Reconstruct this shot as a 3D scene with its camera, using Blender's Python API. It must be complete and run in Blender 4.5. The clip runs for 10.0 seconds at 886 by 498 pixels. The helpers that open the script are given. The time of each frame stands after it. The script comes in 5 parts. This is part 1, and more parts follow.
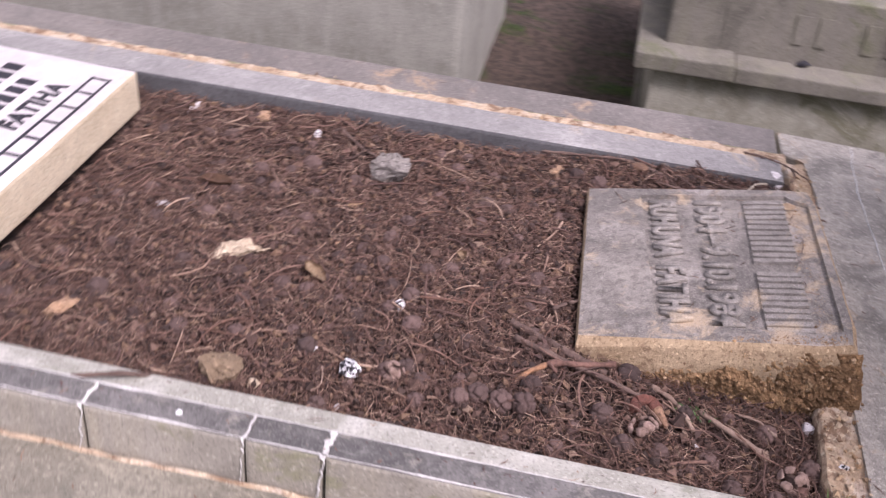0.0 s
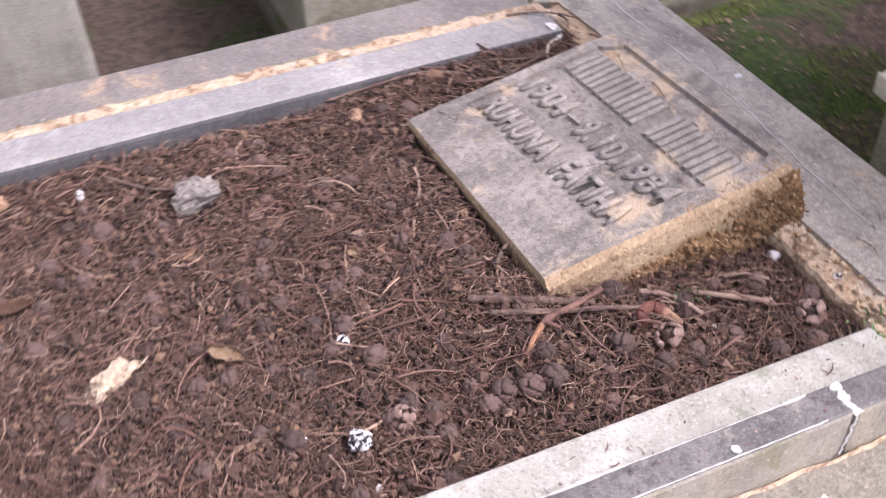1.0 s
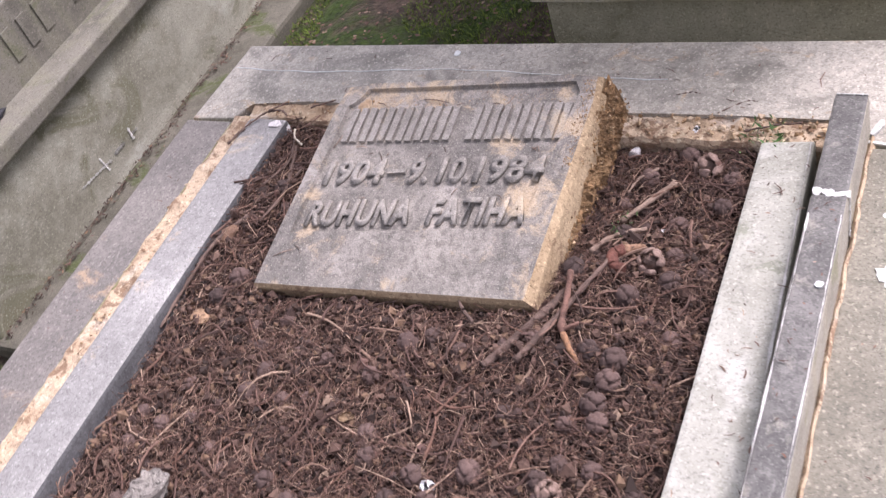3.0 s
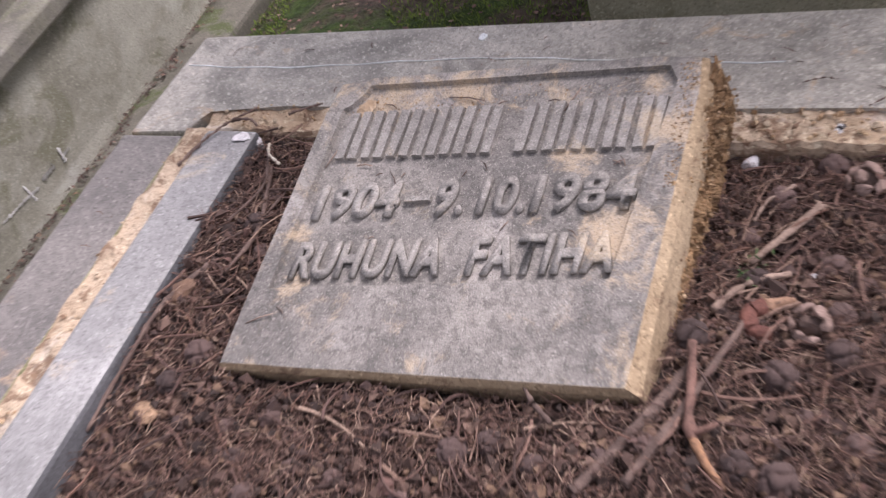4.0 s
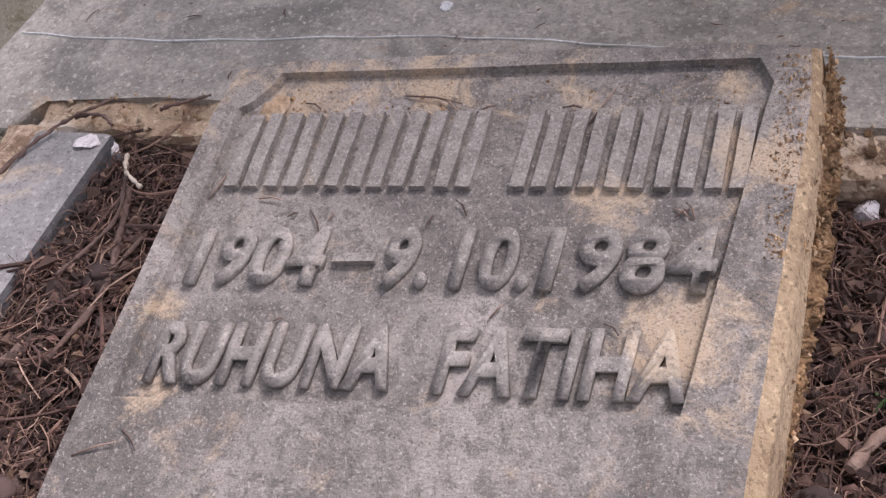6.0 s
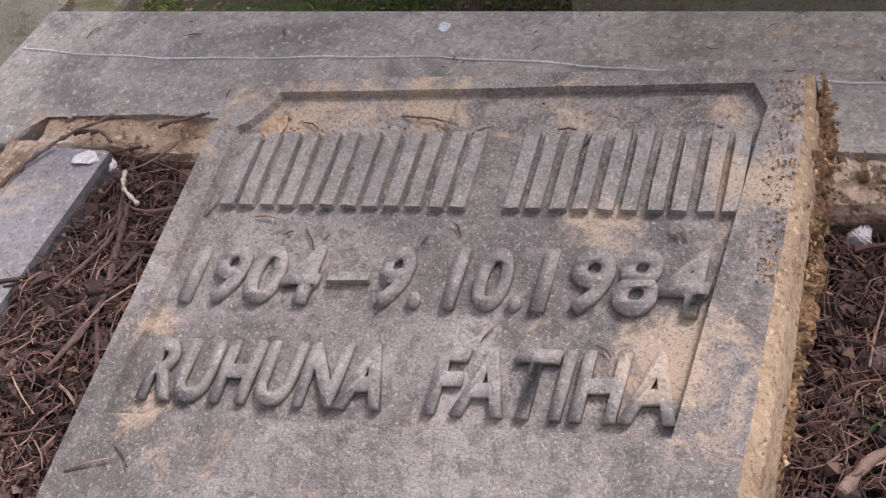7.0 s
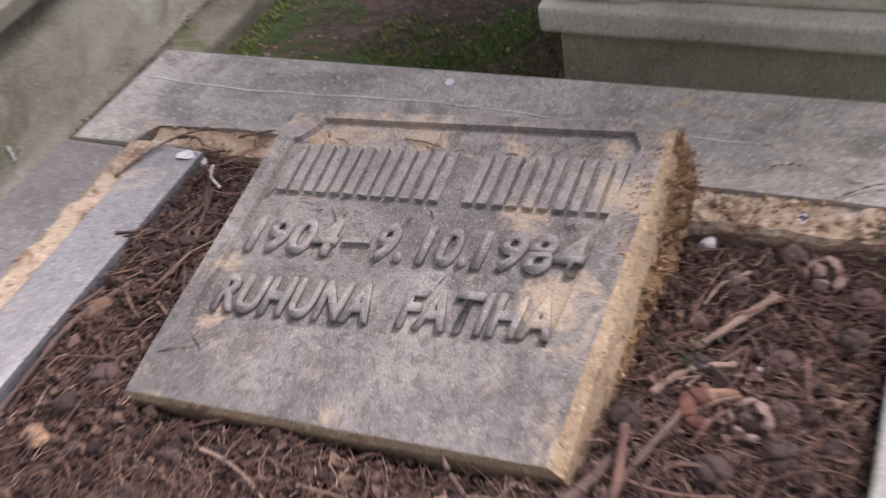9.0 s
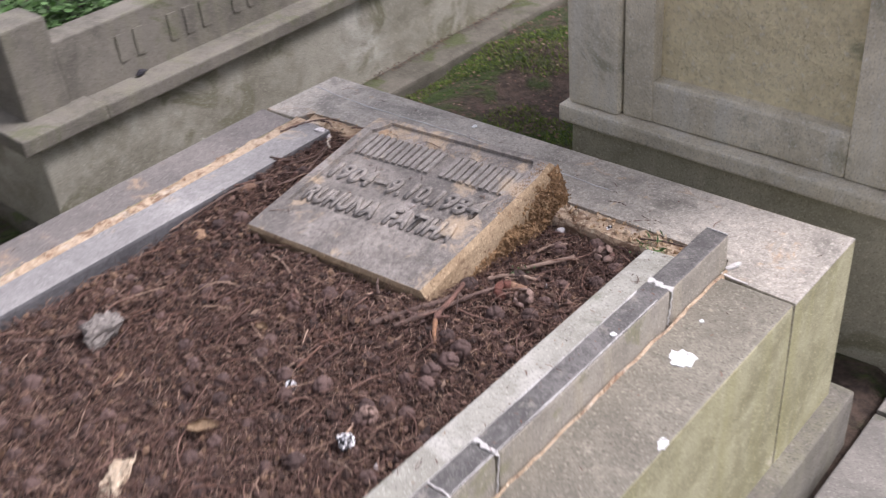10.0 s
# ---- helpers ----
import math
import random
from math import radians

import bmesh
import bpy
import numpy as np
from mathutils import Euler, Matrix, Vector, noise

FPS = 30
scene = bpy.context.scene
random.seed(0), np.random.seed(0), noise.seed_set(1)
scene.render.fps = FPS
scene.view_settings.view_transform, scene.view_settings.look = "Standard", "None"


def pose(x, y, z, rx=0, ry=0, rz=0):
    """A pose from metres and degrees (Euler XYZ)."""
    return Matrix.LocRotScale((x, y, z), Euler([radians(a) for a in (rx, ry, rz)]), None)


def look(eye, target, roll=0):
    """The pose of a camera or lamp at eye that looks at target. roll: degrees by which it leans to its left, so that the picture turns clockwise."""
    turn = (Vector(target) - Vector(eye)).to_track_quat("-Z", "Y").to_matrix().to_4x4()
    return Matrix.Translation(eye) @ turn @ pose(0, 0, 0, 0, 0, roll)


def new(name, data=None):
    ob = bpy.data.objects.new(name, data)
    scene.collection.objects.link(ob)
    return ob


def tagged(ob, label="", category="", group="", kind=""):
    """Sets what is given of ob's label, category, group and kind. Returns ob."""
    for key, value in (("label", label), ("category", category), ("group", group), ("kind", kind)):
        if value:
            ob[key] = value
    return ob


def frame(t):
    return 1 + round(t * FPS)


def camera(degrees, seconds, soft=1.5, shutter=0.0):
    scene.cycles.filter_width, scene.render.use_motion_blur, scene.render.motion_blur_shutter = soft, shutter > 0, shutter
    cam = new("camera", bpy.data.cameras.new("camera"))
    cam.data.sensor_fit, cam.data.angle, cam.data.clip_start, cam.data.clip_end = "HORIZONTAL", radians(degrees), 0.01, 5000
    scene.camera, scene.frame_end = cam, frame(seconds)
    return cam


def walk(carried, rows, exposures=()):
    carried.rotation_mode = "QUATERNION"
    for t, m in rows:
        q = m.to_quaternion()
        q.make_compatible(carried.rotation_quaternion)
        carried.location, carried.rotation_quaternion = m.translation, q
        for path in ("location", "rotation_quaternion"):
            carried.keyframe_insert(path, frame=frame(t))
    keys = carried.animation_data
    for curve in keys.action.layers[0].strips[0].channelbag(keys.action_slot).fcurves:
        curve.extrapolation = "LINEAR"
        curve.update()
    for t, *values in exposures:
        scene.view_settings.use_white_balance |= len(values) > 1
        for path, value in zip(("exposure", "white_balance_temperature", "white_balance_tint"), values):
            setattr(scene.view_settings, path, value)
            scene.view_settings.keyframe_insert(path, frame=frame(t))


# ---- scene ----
cam = camera(46.00, 10.0, soft=1.3, shutter=0.4)
PATH = [
    (0, (0.5694, -0.5076, 1.4079), (-0.2441, -0.6283, 0.8391), 5.77),
    (0.5, (0.4797, -0.7632, 1.4349), (-0.3100, -0.6551, 0.8310), 3.28),
    (1, (0.3104, -0.8961, 1.4201), (-0.3864, -0.6255, 0.7558), -2.59),
    (1.5, (0.1457, -0.9539, 1.4479), (-0.4465, -0.5735, 0.7376), -8.33),
    (2, (0.0752, -1.0606, 1.4790), (-0.4226, -0.6051, 0.7409), -15.42),
    (2.5, (0.0582, -1.1527, 1.5102), (-0.4200, -0.6335, 0.8019), -21.46),
    (4, (-0.2428, -0.9101, 1.2715), (-0.6646, -0.3287, 0.5759), -22.70),
    (4.5, (-0.3960, -0.7106, 1.0913), (-0.7706, -0.1357, 0.3638), -21.19),
    (5, (-0.4330, -0.6685, 1.0679), (-0.7783, -0.0707, 0.3444), -18.39),
    (5.5, (-0.4253, -0.6632, 1.0704), (-0.7662, -0.0741, 0.3377), -18.00),
    (7, (-0.4158, -0.6624, 1.0751), (-0.7582, -0.0571, 0.3566), -16.48),
    (7.5, (-0.4115, -0.6643, 1.0768), (-0.7557, -0.0612, 0.3572), -16.40),
    (8, (-0.4070, -0.6732, 1.0740), (-0.7531, -0.0661, 0.3586), -15.73),
    (8.5, (-0.3983, -0.6813, 1.0719), (-0.7432, -0.0676, 0.3618), -15.51),
    (9, (-0.2426, -0.8692, 1.2312), (-0.6395, -0.2430, 0.5601), -13.66),
    (9.5, (0.1248, -1.1143, 1.4259), (-0.3891, -0.5094, 0.8176), -12.18),
    (10, (0.4403, -1.3355, 1.5284), (-0.1337, -0.7458, 0.9602), -5.56),
]

EXPOSURES = [(0.0, 0.72, 6250, 31), (0.5, 0.92, 6220, 30), (1.3, 1.08, 6180, 27), (2.7, 1.04, 6200, 25), (4.0, 0.80, 6220, 24), (4.6, 0.54, 6280, 25), (8.5, 0.55, 6280, 25), (10.0, 0.68, 6200, 22)]
walk(cam, [(t, look(eye, target, roll)) for t, eye, target, roll in PATH], EXPOSURES)

# ---- world and light: bright overcast day ----
world = bpy.data.worlds.new("sky")
scene.world = world
world.use_nodes = True
wn = world.node_tree
sky = wn.nodes.new("ShaderNodeTexSky")
sky.sky_type = "NISHITA"
sky.sun_disc = False
SUN_FROM = Vector((0.46, 0.52, 0.95)).normalized()
sky.sun_elevation = math.asin(SUN_FROM.z)
sky.sun_rotation = math.atan2(SUN_FROM.x, SUN_FROM.y)
sky.air_density, sky.dust_density, sky.ozone_density = 1.0, 4.0, 0.6
soft_sky = wn.nodes.new("ShaderNodeHueSaturation")
soft_sky.inputs["Saturation"].default_value = 0.25
wn.links.new(sky.outputs["Color"], soft_sky.inputs["Color"])
wn.links.new(soft_sky.outputs["Color"], wn.nodes["Background"].inputs["Color"])
wn.nodes["Background"].inputs["Strength"].default_value = 0.13
sun = new("sun", bpy.data.lights.new("sun", "SUN"))
sun.data.energy, sun.data.angle, sun.data.color = 1.9, radians(16), (1.0, 0.955, 0.90)
sun.matrix_world = look(SUN_FROM * 20, (0, 0, 0))


# ---- materials ----
class Mat:
    """A small builder of node materials."""

    def __init__(self, name, rough=0.8):
        self.m = bpy.data.materials.new(name)
        self.m.use_nodes = True
        self.t = self.m.node_tree
        self.b = self.t.nodes["Principled BSDF"]
        self.b.inputs["Roughness"].default_value = rough
        self.co = self.t.nodes.new("ShaderNodeTexCoord").outputs["Object"]

    def link(self, a, b):
        self.t.links.new(a, b)

    def at(self, scale=(1, 1, 1), turn=(0, 0, 0)):
        n = self.t.nodes.new("ShaderNodeMapping")
        n.inputs["Scale"].default_value = scale
        n.inputs["Rotation"].default_value = turn
        self.link(self.co, n.inputs["Vector"])
        return n.outputs["Vector"]

    def noise(self, scale, detail=4, rough=0.6, co=None, distort=0.0):
        n = self.t.nodes.new("ShaderNodeTexNoise")
        n.inputs["Scale"].default_value = scale
        n.inputs["Detail"].default_value = detail
        n.inputs["Roughness"].default_value = rough
        n.inputs["Distortion"].default_value = distort
        self.link(co or self.co, n.inputs["Vector"])
        return n.outputs["Fac"]

    def voronoi(self, scale, feature="F1", co=None):
        n = self.t.nodes.new("ShaderNodeTexVoronoi")
        n.feature = feature
        n.inputs["Scale"].default_value = scale
        self.link(co or self.co, n.inputs["Vector"])
        return n.outputs["Distance"]

    def ramp(self, fac, lo, hi):
        n = self.t.nodes.new("ShaderNodeMapRange")
        n.interpolation_type = "SMOOTHSTEP"
        n.inputs["From Min"].default_value, n.inputs["From Max"].default_value = lo, hi
        self.link(fac, n.inputs["Value"])
        return n.outputs["Result"]

    def math(self, op, a, b):
        n = self.t.nodes.new("ShaderNodeMath")
        n.operation = op
        for i, v in enumerate((a, b)):
            if isinstance(v, (int, float)):
                n.inputs[i].default_value = v
            else:
                self.link(v, n.inputs[i])
        return n.outputs[0]

    def mix(self, fac, a, b, blend="MIX"):
        n = self.t.nodes.new("ShaderNodeMix")
        n.data_type, n.blend_type = "RGBA", blend
        for i, v in ((0, fac), (6, a), (7, b)):
            if isinstance(v, (int, float)):
                n.inputs[i].default_value = v
            elif isinstance(v, tuple):
                n.inputs[i].default_value = (*v, 1)
            else:
                self.link(v, n.inputs[i])
        return n.outputs[2]

    def random(self):
        return self.t.nodes.new("ShaderNodeObjectInfo").outputs["Random"]

    def island(self):
        return self.t.nodes.new("ShaderNodeNewGeometry").outputs["Random Per Island"]

    def done(self, color, bump=None, depth=0.002, strength=0.6, rough=None, metal=0.0):
        if isinstance(color, tuple):
            self.b.inputs["Base Color"].default_value = (*color, 1)
        else:
            self.link(color, self.b.inputs["Base Color"])
        if rough is not None:
            self.link(rough, self.b.inputs["Roughness"])
        self.b.inputs["Metallic"].default_value = metal
        if bump is not None:
            n = self.t.nodes.new("ShaderNodeBump")
            n.inputs["Distance"].default_value = depth
            n.inputs["Strength"].default_value = strength
            self.link(bump, n.inputs["Height"])
            self.link(n.outputs["Normal"], self.b.inputs["Normal"])
        return self.m


def stone_mat(name, light, dark, stain=None, amount=0.5, stain_scale=9.0, speck=260.0, rough=0.75, depth=0.0012, pits=0.0, second=None, second_amount=0.5, streak=None, grain=0.6, dust=None, mottle=0.0, spots=()):
    """Weathered stone: blotches, grain, stains with a shape of their own, pits."""
    a = Mat(name, rough)
    big = a.noise(7.0, 6, 0.62, distort=0.4)
    c = a.mix(a.ramp(big, 0.33, 0.68), dark, light)
    mid = a.noise(38.0, 5, 0.7)
    c = a.mix(a.math("MULTIPLY", a.ramp(mid, 0.42, 0.75), 0.45), c, tuple(min(1, v * 1.25) for v in light))
    if streak:
        s = a.noise(3.0, 5, 0.65, co=a.at((6, 6, 0.5)))
        c = a.mix(a.math("MULTIPLY", a.ramp(s, 0.45, 0.72), 0.7), c, streak)
    if stain:
        s = a.noise(stain_scale, 7, 0.68, distort=0.8)
        c = a.mix(a.ramp(s, 0.66 - 0.3 * amount, 0.76 - 0.3 * amount), c, stain)
    if second:
        s = a.noise(stain_scale * 0.6, 6, 0.6, co=a.at((1, 1, 1), (0.4, 1.1, 0.2)), distort=0.5)
        c = a.mix(a.math("MULTIPLY", a.ramp(s, 0.64 - 0.3 * second_amount, 0.80 - 0.3 * second_amount), 0.85), c, second)
    if mottle:
        m = a.noise(95.0, 6, 0.75, distort=0.5)
        c = a.mix(a.math("MULTIPLY", a.ramp(m, 0.47, 0.60), mottle), c, tuple(v * 0.62 for v in dark))
        m = a.noise(64.0, 6, 0.75, co=a.at((1, 1, 1), (0.8, 0.2, 1.3)), distort=0.5)
        c = a.mix(a.math("MULTIPLY", a.ramp(m, 0.54, 0.66), mottle * 0.75), c, tuple(min(0.8, v * 1.45) for v in light))
    if dust:
        sx = a.t.nodes.new("ShaderNodeSeparateXYZ")
        a.link(a.co, sx.inputs[0])
        zone = a.math("MAXIMUM", a.ramp(sx.outputs["Y"], 0.075, 0.155), a.math("MULTIPLY", a.ramp(sx.outputs["X"], 0.085, 0.180), 0.75))
        s = a.math("ADD", a.noise(24.0, 9, 0.78, distort=0.6), a.math("MULTIPLY", zone, 0.085))
        for px, py, pr in spots:
            d = a.t.nodes.new("ShaderNodeVectorMath")
            d.operation = "DISTANCE"
            a.link(a.co, d.inputs[0])
            d.inputs[1].default_value = (px, py, 0)
            s = a.math("ADD", s, a.math("MULTIPLY", a.ramp(d.outputs["Value"], pr, 0.0), 0.19))
        c = a.mix(a.math("MULTIPLY", a.ramp(s, 0.56, 0.72), 0.85), c, dust)
    fine = a.noise(speck, 4, 0.8)
    c = a.mix(a.math("MULTIPLY", a.ramp(fine, 0.50, 0.66), grain), c, tuple(v * 0.38 for v in dark))
    c = a.mix(a.math("MULTIPLY", a.ramp(a.noise(speck * 0.8, 3, 0.7, co=a.at((1, 1, 1), (1, 0.3, 0.7))), 0.56, 0.68), grain * 0.8), c, tuple(min(0.85, v * 1.75) for v in light))
    if mottle:
        g = a.voronoi(speck * 0.75)
        c = a.mix(a.math("MULTIPLY", a.ramp(g, 0.24, 0.12), mottle * 0.42), c, tuple(min(0.85, v * 1.8) for v in light))
    h = a.math("ADD", a.math("MULTIPLY", fine, 0.5), a.math("MULTIPLY", mid, 0.9))
    if pits:
        p = a.ramp(a.voronoi(140.0), 0.0, 0.28)
        h = a.math("ADD", h, a.math("MULTIPLY", p, pits))
    return a.done(c, h, depth, 0.7)


COPING = stone_mat("grey_coping_stone", (0.480, 0.445, 0.387), (0.306, 0.284, 0.246), stain=(0.50, 0.375, 0.255), amount=0.29, stain_scale=15, second=(0.165, 0.156, 0.135), second_amount=0.48, rough=0.60, grain=0.62, mottle=0.5)
COPING_OLIVE = stone_mat("olive_grey_coping", (0.250, 0.232, 0.185), (0.155, 0.143, 0.112), stain=(0.37, 0.335, 0.26), amount=0.18, stain_scale=15, second=(0.11, 0.107, 0.085), second_amount=0.32, rough=0.65, grain=0.75, mottle=0.4)
COPING_OCHRE = stone_mat("ochre_stained_coping", (0.225, 0.205, 0.188), (0.148, 0.136, 0.126), stain=(0.44, 0.315, 0.205), amount=0.2, stain_scale=8, second=(0.15, 0.14, 0.13), second_amount=0.3, rough=0.65, grain=0.7, mottle=0.4)
COPING_SIDE = stone_mat("algae_stained_stone", (0.40, 0.385, 0.25), (0.215, 0.205, 0.115), stain=(0.52, 0.49, 0.36), amount=0.25, stain_scale=6, streak=(0.30, 0.29, 0.135))
KERB_DARK = stone_mat("dark_marble", (0.185, 0.177, 0.168), (0.085, 0.082, 0.079), stain=(0.25, 0.235, 0.205), amount=0.32, stain_scale=22, speck=300, rough=0.6, mottle=0.55)
KERB_SIDE = stone_mat("stained_marble_side", (0.36, 0.335, 0.285), (0.25, 0.232, 0.195), stain=(0.25, 0.245, 0.16), amount=0.35, streak=(0.40, 0.36, 0.27))
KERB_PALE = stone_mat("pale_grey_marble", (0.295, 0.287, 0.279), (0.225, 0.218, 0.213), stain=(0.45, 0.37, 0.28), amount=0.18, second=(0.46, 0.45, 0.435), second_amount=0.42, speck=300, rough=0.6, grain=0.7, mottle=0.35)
# upright faces of the pale kerb, a darker blue-grey than its top
KERB_PALE_SIDE = stone_mat("blue_grey_kerb_side", (0.135, 0.135, 0.14), (0.085, 0.085, 0.09), speck=320, rough=0.65, mottle=0.45)
MARBLE = stone_mat("weathered_white_marble", (0.430, 0.425, 0.375), (0.315, 0.310, 0.265), stain=(0.27, 0.28, 0.22), amount=0.28, second=(0.56, 0.555, 0.51), second_amount=0.4, stain_scale=16, rough=0.6)
MORTAR = stone_mat("sandy_mortar", (0.560, 0.440, 0.320), (0.390, 0.285, 0.185), stain=(0.24, 0.155, 0.10), amount=0.56, stain_scale=30, speck=180, rough=0.95, depth=0.005, pits=0.6, second=(0.62, 0.55, 0.46), second_amount=0.35)
WHITE_MORTAR = stone_mat("white_lime_mortar", (0.700, 0.690, 0.665), (0.520, 0.510, 0.490), rough=0.9)
PAINT = stone_mat("white_paint_splash", (0.82, 0.84, 0.83), (0.72, 0.74, 0.73), rough=0.7)
SLAB = stone_mat("cast_stone_tablet", (0.350, 0.319, 0.285), (0.140, 0.129, 0.118), stain=(0.40, 0.315, 0.22), amount=0.24, stain_scale=13, speck=620, depth=0.0030, pits=0.3, second=(0.50, 0.455, 0.42), second_amount=0.40, grain=0.72, dust=(0.58, 0.45, 0.31), mottle=0.55, spots=[(-0.115, 0.132, 0.045), (-0.03, 0.136, 0.035), (0.085, 0.052, 0.040), (0.135, -0.03, 0.055), (0.172, 0.085, 0.040), (-0.172, -0.02, 0.030), (-0.165, -0.075, 0.030), (-0.02, -0.148, 0.018)])
SLAB_SIDE = stone_mat("ochre_cast_stone", (0.440, 0.335, 0.215), (0.300, 0.212, 0.125), stain=(0.20, 0.13, 0.08), amount=0.38, stain_scale=20, rough=0.95, depth=0.004, pits=0.6, grain=0.7)
CRUST = stone_mat("caked_earth", (0.480, 0.310, 0.165), (0.230, 0.135, 0.070), stain=(0.60, 0.44, 0.27), amount=0.28, stain_scale=26, speck=150, rough=1.0, depth=0.007, pits=0.8, grain=0.7)
LETTER = stone_mat("worn_raised_letter", (0.365, 0.337, 0.306), (0.225, 0.207, 0.187), stain=(0.40, 0.33, 0.24), amount=0.18, speck=620, depth=0.0022, pits=0.3, grain=0.72, dust=(0.52, 0.42, 0.30), mottle=0.5, spots=[(0.135, -0.03, 0.05), (0.165, 0.085, 0.035), (0.085, 0.052, 0.03)])
CONCRETE = stone_mat("pale_concrete", (0.33, 0.325, 0.285), (0.235, 0.23, 0.20), stain=(0.18, 0.175, 0.14), amount=0.22, stain_scale=3.0, streak=(0.40, 0.39, 0.35), rough=0.9)
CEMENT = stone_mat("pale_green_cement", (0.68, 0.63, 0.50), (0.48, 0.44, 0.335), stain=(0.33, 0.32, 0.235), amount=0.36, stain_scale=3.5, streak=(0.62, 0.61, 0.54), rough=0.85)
# base below the ledge, a darker tone of the cement above
CEMENT_BASE = stone_mat("darker_green_cement", (0.46, 0.435, 0.335), (0.30, 0.285, 0.21), stain=(0.25, 0.24, 0.155), amount=0.30, stain_scale=3.5, streak=(0.36, 0.35, 0.25), rough=0.9)
CONCRETE_DARK = stone_mat("mossy_concrete", (0.205, 0.192, 0.162), (0.115, 0.108, 0.089), stain=(0.135, 0.14, 0.085), amount=0.35, stain_scale=4.0, streak=(0.215, 0.21, 0.15), rough=0.92)
FOOTING = stone_mat("damp_mossy_footing", (0.150, 0.138, 0.112), (0.080, 0.076, 0.058), stain=(0.075, 0.092, 0.035), amount=0.45, stain_scale=6.0, rough=0.95)
RENDER_COAT = stone_mat("rough_cement_render", (0.80, 0.72, 0.48), (0.64, 0.565, 0.36), stain=(0.40, 0.385, 0.25), amount=0.28, stain_scale=4.0, speck=85, depth=0.022, pits=0.5, rough=0.95, grain=0.35)
WALL_WHITE = stone_mat("flaking_whitewash", (0.345, 0.335, 0.28), (0.215, 0.205, 0.16), stain=(0.18, 0.175, 0.12), amount=0.42, stain_scale=5.0, second=(0.60, 0.60, 0.55), second_amount=0.40, rough=0.9)
ROCK = stone_mat("grey_rock", (0.32, 0.292, 0.265), (0.18, 0.162, 0.147), speck=160, rough=0.95, depth=0.006, pits=0.9, grain=0.8)
PALE_ROCK = stone_mat("pale_limestone", (0.56, 0.47, 0.36), (0.42, 0.33, 0.23), speck=200, rough=0.95, depth=0.002)
ORANGE_ROCK = stone_mat("orange_tile_shard", (0.46, 0.31, 0.20), (0.32, 0.20, 0.12), speck=200, rough=0.95)
EARTH_CLOD = stone_mat("earth_clod", (0.26, 0.19, 0.125), (0.16, 0.115, 0.075), speck=160, rough=1.0, depth=0.004, pits=0.5)
PAVING = stone_mat("wet_grey_paving", (0.25, 0.235, 0.21), (0.155, 0.147, 0.13), stain=(0.12, 0.12, 0.09), amount=0.3, rough=0.7)
TABLET_WHITE = stone_mat("white_marble_tablet", (0.62, 0.585, 0.59), (0.52, 0.485, 0.49), stain=(0.60, 0.52, 0.40), amount=0.22, rough=0.5, speck=200, grain=0.2)
TABLET_SIDE = stone_mat("yellowed_marble_edge", (0.62, 0.53, 0.385), (0.50, 0.41, 0.28), rough=0.8, depth=0.003)
BLACK_INK = stone_mat("black_letter_paint", (0.035, 0.033, 0.045), (0.02, 0.02, 0.025), rough=0.6)


def soil_mat():
    a = Mat("dark_humus", 1.0)
    n = a.noise(60, 8, 0.72)
    c = a.mix(a.ramp(n, 0.3, 0.72), (0.014, 0.009, 0.007), (0.065, 0.040, 0.033))
    c = a.mix(a.math("MULTIPLY", a.ramp(a.noise(9, 5, 0.6), 0.5, 0.7), 0.5), c, (0.10, 0.062, 0.048))
    return a.done(c, a.math("ADD", n, a.noise(260, 4, 0.7)), 0.008, 0.9)


def bits_mat(name, colors, rough=0.9):
    """Litter: each bit has its own tone."""
    a = Mat(name, rough)
    r = a.t.nodes.new("ShaderNodeValToRGB")
    a.link(a.island(), r.inputs["Fac"])
    ramp = r.color_ramp
    ramp.interpolation = "CONSTANT"
    while len(ramp.elements) < len(colors):
        ramp.elements.new(0.5)
    for i, col in enumerate(colors):
        ramp.elements[i].position = i / len(colors)
        ramp.elements[i].color = (*col, 1)
    c = a.mix(a.math("MULTIPLY", a.ramp(a.noise(220, 3, 0.6), 0.4, 0.7), 0.5), r.outputs["Color"], (0.05, 0.03, 0.022))
    return a.done(c, a.noise(500, 2, 0.6), 0.0006, 0.5)


SOIL = soil_mat()
NEEDLES = bits_mat("dry_cypress_needles", [(0.1553, 0.0891, 0.0702), (0.1013, 0.058, 0.0473), (0.2228, 0.1323, 0.1013), (0.135, 0.0743, 0.0567), (0.0743, 0.0446, 0.0365), (0.2835, 0.1823, 0.135), (0.1755, 0.0945, 0.0675), (0.405, 0.2835, 0.2093), (0.1215, 0.0702, 0.058)])
CRUMBS = bits_mat("humus_crumbs", [(0.076, 0.044, 0.034), (0.046, 0.027, 0.022), (0.112, 0.066, 0.051), (0.061, 0.038, 0.030), (0.162, 0.101, 0.076), (0.035, 0.022, 0.018), (0.203, 0.127, 0.081), (0.071, 0.043, 0.037)])
LEAF_BITS = bits_mat("fallen_leaf_bits", [(0.15, 0.088, 0.062), (0.20, 0.125, 0.085), (0.10, 0.058, 0.046), (0.27, 0.19, 0.14), (0.075, 0.045, 0.04), (0.17, 0.095, 0.078), (0.12, 0.07, 0.06)])
MORTAR_BITS = bits_mat("mortar_crumb_tones", [(0.50, 0.36, 0.22), (0.34, 0.22, 0.12), (0.50, 0.40, 0.28), (0.60, 0.47, 0.33), (0.24, 0.15, 0.095), (0.42, 0.28, 0.16)])
